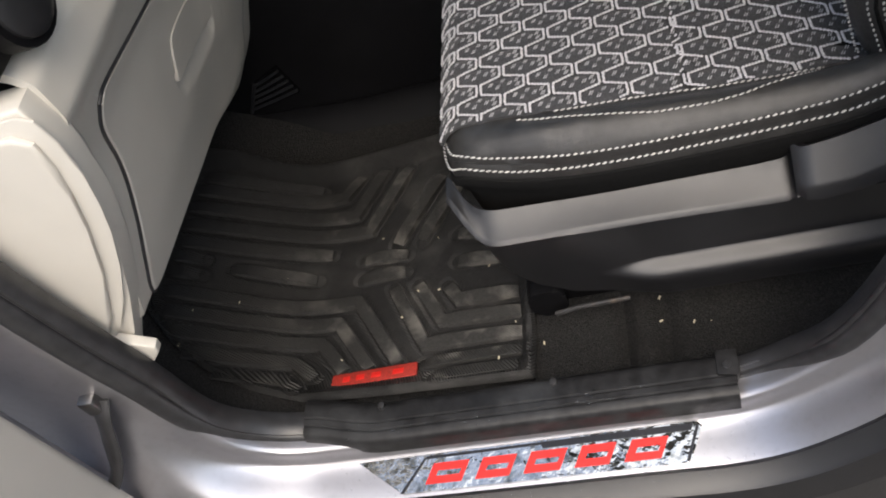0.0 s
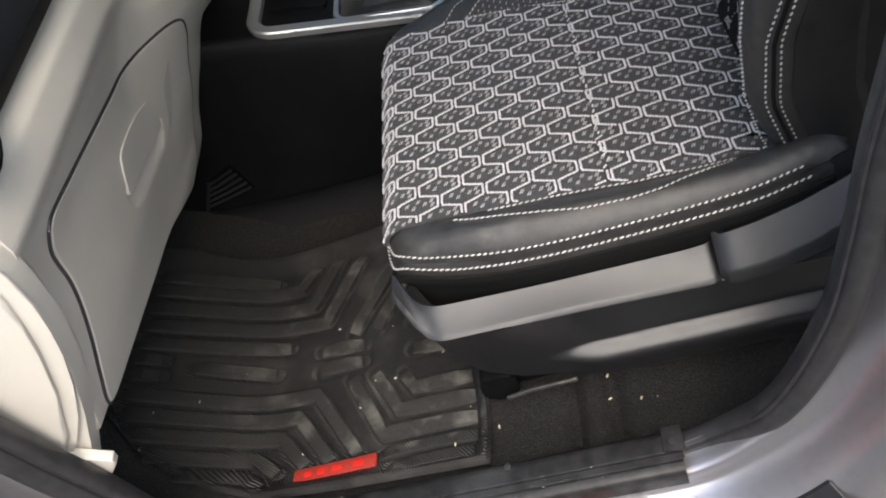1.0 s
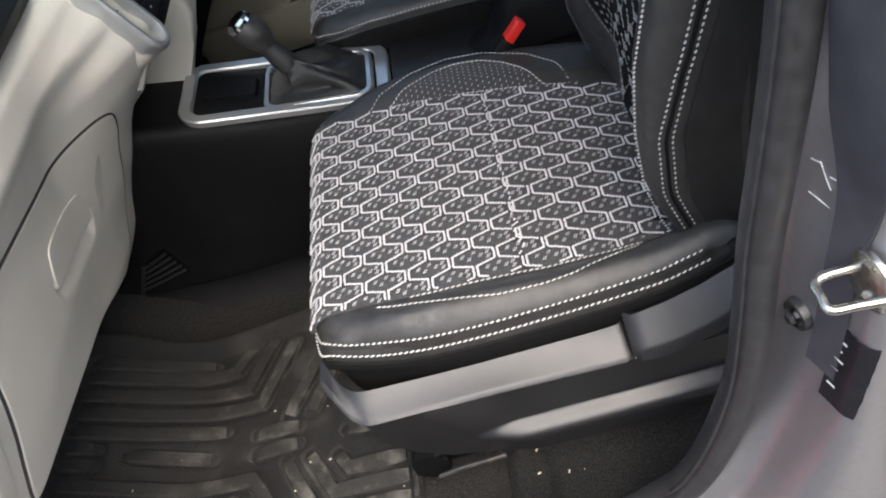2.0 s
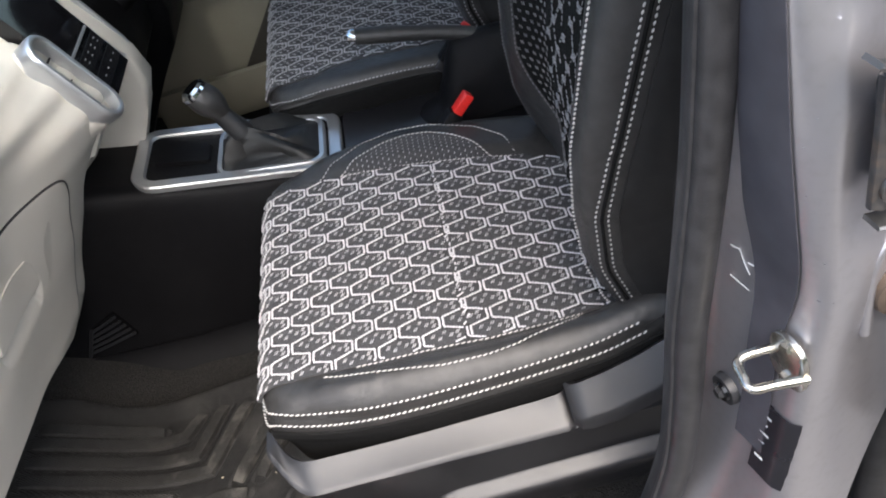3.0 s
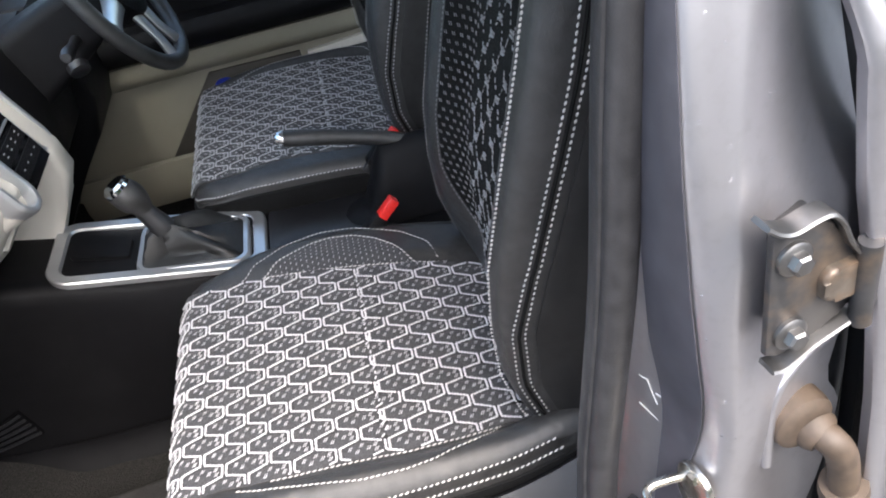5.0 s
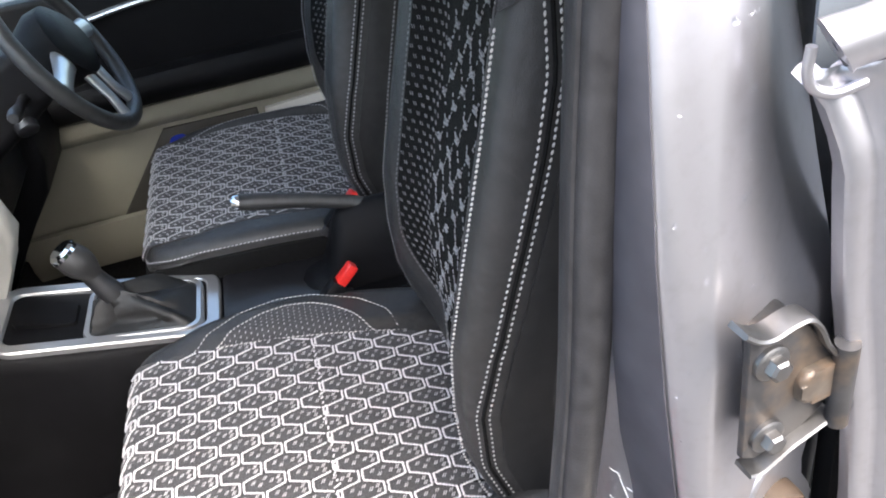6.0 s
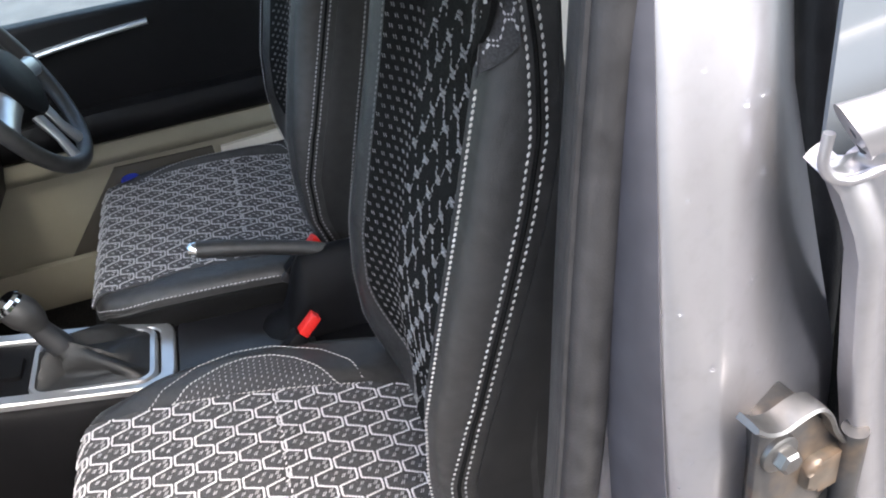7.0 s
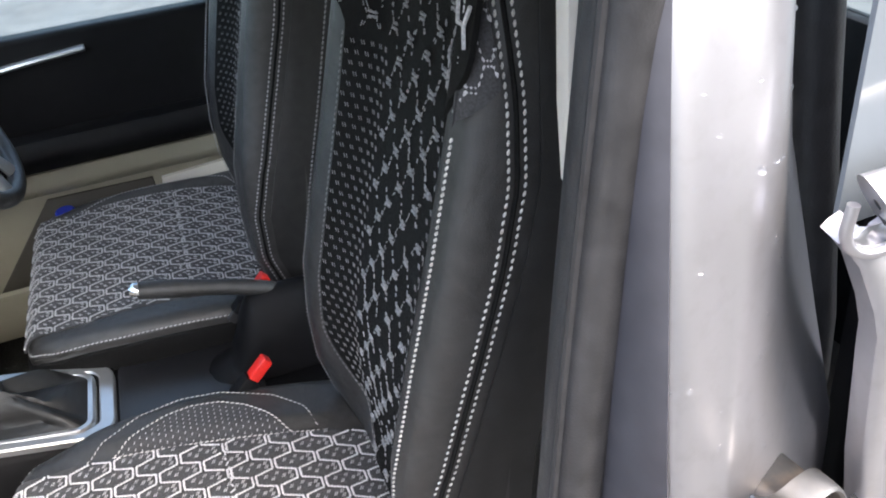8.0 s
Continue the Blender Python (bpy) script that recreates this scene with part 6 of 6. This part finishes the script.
def hinge():
    ob = thing("rear_door_hinge", (0.62, 0.57, 1.10), "worn grey steel door hinge with two hexagon bolts", "hinge")
    m = Matrix(((0.985, -0.17, 0, 0.6195), (0.17, 0.985, 0, 0.578), (0, 0, 1, 1.099), (0, 0, 0, 1)))

    def add(name, bm, mat, parent=ob, label=""):
        bmesh.ops.transform(bm, matrix=m, verts=bm.verts)
        return part(name, bm, mat, parent, label)

    out = [(-0.015, 0.060), (-0.008, 0.064), (0.004, 0.060), (0.022, 0.062), (0.034, 0.050), (0.044, 0.030), (0.060, 0.012), (0.060, -0.026), (0.046, -0.040), (0.022, -0.050), (-0.004, -0.056), (-0.015, -0.050)]
    bm = bmesh.new()
    prism(bm, out, "y", -0.002, 0.005, 0.002)
    add("leaf", bm, STEEL, ob, "worn steel leaf")
    bm = bmesh.new()
    prism(bm, [(0.022 + a, b) for a, b in rounded(0.022, 0.046, 0.012)], "y", 0.004, 0.075, 0.001)
    add("spacer", bm, STEEL, ob, "painted hinge pad")
    for name, run in (("upper_flange", [(-0.026, 0.077), (-0.016, 0.068), (-0.004, 0.064), (0.012, 0.067), (0.024, 0.066), (0.034, 0.054), (0.042, 0.036), (0.054, 0.018)]),
                      ("lower_flange", [(-0.014, -0.061), (-0.004, -0.063), (0.008, -0.058), (0.022, -0.051), (0.038, -0.046), (0.058, -0.040)])):
        bm = bmesh.new()
        pts = spline([(x, 0, z) for x, z in run], 30)
        rings = []
        for k, p in enumerate(pts):
            t = (pts[min(k + 1, 29)] - pts[max(k - 1, 0)]).normalized()
            up = Vector((-t.z, 0, t.x))
            rings.append([p + Vector((0, y, 0)) + up * h for y, h in ((-0.010, -0.0018), (-0.0115, 0.0), (-0.010, 0.0018), (-0.004, 0.0024), (0.006, 0.0024), (0.006, -0.0018), (-0.004, -0.0018))])
        loft(bm, rings)
        add(name, bm, FOLD, ob, "grey folded steel flange")
    for x, z in ((0.001, 0.037), (0.003, -0.034)):
        bm = bmesh.new()
        tube(bm, [(x, -0.002, z), (x, -0.0055, z), (x, -0.0075, z)], [0.0135, 0.0135, 0.0105], 28)
        bolt = add("bolt", bm, FOLD, ob, "grey flanged bolt")
        bm = bmesh.new()
        tube(bm, [(x, -0.007, z), (x, -0.0135, z), (x, -0.0155, z)], [0.0088, 0.0086, 0.0066], 6)
        head = add("hexagon_head", bm, FOLD, bolt)
        for poly in head.data.polygons:
            poly.use_smooth = False
    bm = bmesh.new()
    prism(bm, [(0.044 + a, 0.000 + b) for a, b in rounded(0.020, 0.015, 0.010)], "y", -0.010, 0.004, 0.0045, 3)
    add("knuckle", bm, RUST, ob, "rusty hinge knuckle")
    bm = bmesh.new()
    tube(bm, [(0.058, -0.010, -0.045), (0.058, -0.010, 0.030)], 0.0085, 18, up=(0, 1, 0))
    add("pin", bm, STEEL)


hinge()


def wire_boot():
    ob = thing("wire_boot", (0.645, 0.59, 0.91), "dirty tan rubber wire boot between pillar and rear door", "wire boot")
    m = Matrix(((0.985, -0.17, 0, 0.630), (0.17, 0.985, 0, 0.590), (0, 0, 1, 0.917), (0, 0, 0, 1)))

    def add(name, bm, mat, label=""):
        bmesh.ops.transform(bm, matrix=m, verts=bm.verts)
        return part(name, bm, mat, ob, label)

    for arch, r in (([(0.000, -0.040), (-0.001, 0.020), (0.004, 0.045), (0.018, 0.062), (0.040, 0.069), (0.070, 0.066)], 0.0055),):
        bm = bmesh.new()
        tube(bm, spline([(x, 0.010 + 0.25 * x, z) for x, z in arch], 26), r, 12, up=(0, 1, 0), flat=0.8)
        add("rim", bm, PAINT, "raised painted rim")
    bm = bmesh.new()
    tube(bm, [(0.030, 0.050, 0.004), (0.030, 0.010, 0.004), (0.030, 0.003, 0.004), (0.030, -0.001, 0.004), (0.030, -0.002, 0.004)], [0.029, 0.029, 0.0275, 0.022, 0.017], 32)
    add("collar", bm, TAN, "dirty tan collar")
    bm = bmesh.new()
    tube(bm, [(0.038, 0.000, -0.004), (0.038, -0.006, -0.005), (0.039, -0.010, -0.006)], [0.020, 0.0185, 0.0155], 26)
    add("step", bm, TAN)
    bm = bmesh.new()
    run = spline([(0.038, -0.006, -0.002), (0.042, -0.016, -0.006), (0.049, -0.020, -0.020), (0.053, -0.022, -0.042), (0.056, -0.022, -0.070)], 26)
    tube(bm, run, [0.0135] * 26, 20)
    add("elbow", bm, TAN, "tan rubber elbow")
    bm = bmesh.new()
    run = spline([(0.056, -0.022, -0.066), (0.0575, -0.0215, -0.074), (0.060, -0.020, -0.098), (0.066, -0.016, -0.16), (0.072, -0.01, -0.25)], 60)
    tube(bm, run, [0.0205 if i < 3 else 0.0215 if i < 6 else 0.0195 if i < 10 else 0.0165 + 0.0016 * math.sin(i * 1.1) for i in range(60)], 22)
    add("bellows", bm, TAN, "ribbed tan rubber bellows")


wire_boot()


# ---- open rear door ----
def rear_door():
    door = thing("rear_door", (0.68, 0.55, 0.5), "open silver grey rear door with bright outer skin", "car door")
    d = Vector((0.985, -0.17, 0)).normalized()
    nrm = Vector((d.y, -d.x, 0))
    # front edge of the skin: height, place along the door, how far it stands out
    edge = [(1.322, -0.014), (1.318, -0.020), (1.314, -0.023), (1.308, -0.017), (1.298, -0.010), (1.275, -0.003), (1.258, 0.001), (1.245, 0.002), (1.16, 0.011), (1.05, 0.030), (0.95, 0.040), (0.75, 0.048), (0.50, 0.050)]
    base = Vector((0.664, 0.596, 0))
    rows = []
    for z, off in edge:
        low = 0.012 * smooth(1.31, 1.262, z)
        line = []
        for u, h in ((0.0, -0.016), (0.0, 0.0), (0.003, 0.0025), (0.011, 0.003), (0.0135, 0.001), (0.0165, 0.0), (0.0195, 0.001), (0.022, 0.004), (0.04, 0.008), (0.15, 0.012), (0.4, 0.016), (0.85, 0.010)):
            rise = 0.20 * u * smooth(1.20, 1.30, z)
            line.append(base + d * (off + u) + nrm * (h + low + 0.010 * smooth(0.95, 0.5, z)) + Vector((0, 0, z + rise)))
        rows.append(line)
    bm = bmesh.new()
    sheet(bm, rows, 0.003)
    part("outer_skin", bm, PAINT, door, "bright silver outer skin", sharp=50)
    # rolled belt moulding: a hollow tube cut off at its front end
    bm = bmesh.new()
    run = [base + d * u + nrm * 0.004 + Vector((0, 0, 1.338 + 0.22 * u)) for u in (-0.010, 0.0, 0.1, 0.4, 0.8)]
    rings = []
    for k, p in enumerate(run):
        ring = []
        for n in range(24):
            a = 2 * math.pi * n / 24
            lean = d * (0.010 * math.sin(a)) if k == 0 else Vector()
            ring.append(p + nrm * 0.012 * math.cos(a) + Vector((0, 0, 0.0165 * math.sin(a))) - lean)
        rings.append(ring)
    lip = [[p + (c - p) * 0.80 for p in rings[0]] for c in [sum(rings[0], Vector()) / 24]][0]
    deep = [p + d * 0.03 for p in lip]
    loft(bm, [deep, lip] + rings)
    mould = part("belt_moulding", bm, PAINT, door, "silver window belt moulding", sharp=50)
    bm = bmesh.new()
    c = run[0] + d * 0.006
    loft(bm, [[c + d * e + nrm * 0.0088 * math.cos(2 * math.pi * n / 20) + Vector((0, 0, 0.0125 * math.sin(2 * math.pi * n / 20))) for n in range(20)] for e in (0.0, 0.02)])
    part("moulding_end", bm, SEAL, mould, "black hollow of the moulding")
    bm = bmesh.new()
    pts = spline([base + d * u + nrm * 0.004 + Vector((0, 0, z)) for u, z in ((-0.022, 1.338), (-0.023, 1.322), (-0.018, 1.312), (-0.006, 1.308), (0.010, 1.312))], 24)
    tube(bm, pts, 0.0032, 10, up=(0, 1, 0))
    part("edge_bead", bm, PAINT, door, "thin silver bead under the moulding")
    bm = bmesh.new()
    loft(bm, [[base + d * u - nrm * (0.030 + h) + Vector((0, 0, z)) for u, z in ((-0.004, 1.30), (0.8, 1.46), (0.7, 1.70), (-0.006, 1.70))] for h in (0.0, 0.004)])
    part("window_pane", bm, TINT, door, "dark tinted window pane")
    bm = bmesh.new()
    loft(bm, [[base + d * (u + 0.05) - nrm * (0.05 + h) + Vector((0, 0, z)) for u, z in ((0.02, 0.48), (0.85, 0.48), (0.85, 1.32), (0.0, 1.32))] for h in (0.0, 0.03)])
    part("inner_panel", bm, PLASTIC, door)


rear_door()


# ---- open front door ----
def front_door():
    door = thing("front_door", (-0.55, 0.55, 0.4), "open front door with cream inner trim and speaker grille", "car door")
    m = Matrix.Translation((-0.585, 0.615, 0)) @ Euler((0, 0, radians(-80))).to_matrix().to_4x4()

    def add(name, bm, mat, parent=door, label=""):
        bmesh.ops.transform(bm, matrix=m, verts=bm.verts)
        return part(name, bm, mat, parent, label)

    # local x runs from the hinge outwards, y towards the rear, seen from the cabin
    bm = bmesh.new()
    box(bm, (0.0, -0.06, 0.33), (1.0, 0.03, 1.02), 0.02, 3)
    add("door_shell", bm, PAINT)
    bm = bmesh.new()
    box(bm, (0.035, 0.025, 0.39), (0.97, 0.065, 1.00), 0.02, 3)
    add("trim_panel", bm, CREAM, door, "cream inner trim")
    bm = bmesh.new()
    prism(bm, [(0.26 + a, 0.50 + b) for a, b in rounded(0.13, 0.09, 0.05)], "y", 0.06, 0.072, 0.005)
    add("speaker_grille", bm, CREAM, door, "fine dotted speaker grille")
    ob = thing("check_strap", (-0.49, 0.64, 0.58), "black door check strap on a zinc bracket", "check strap")
    bm = bmesh.new()
    box(bm, (-0.510, 0.640, 0.578), (-0.486, 0.670, 0.612), 0.005)
    part("bracket", bm, FOLD, ob, "dirty zinc bracket")
    bm = bmesh.new()
    tube(bm, spline([(-0.490, 0.656, 0.595), (-0.494, 0.642, 0.578), (-0.502, 0.626, 0.545), (-0.515, 0.602, 0.50), (-0.54, 0.582, 0.47)], 20), 0.015, 10, flat=0.4)
    part("strap", bm, SEAL, ob)


front_door()
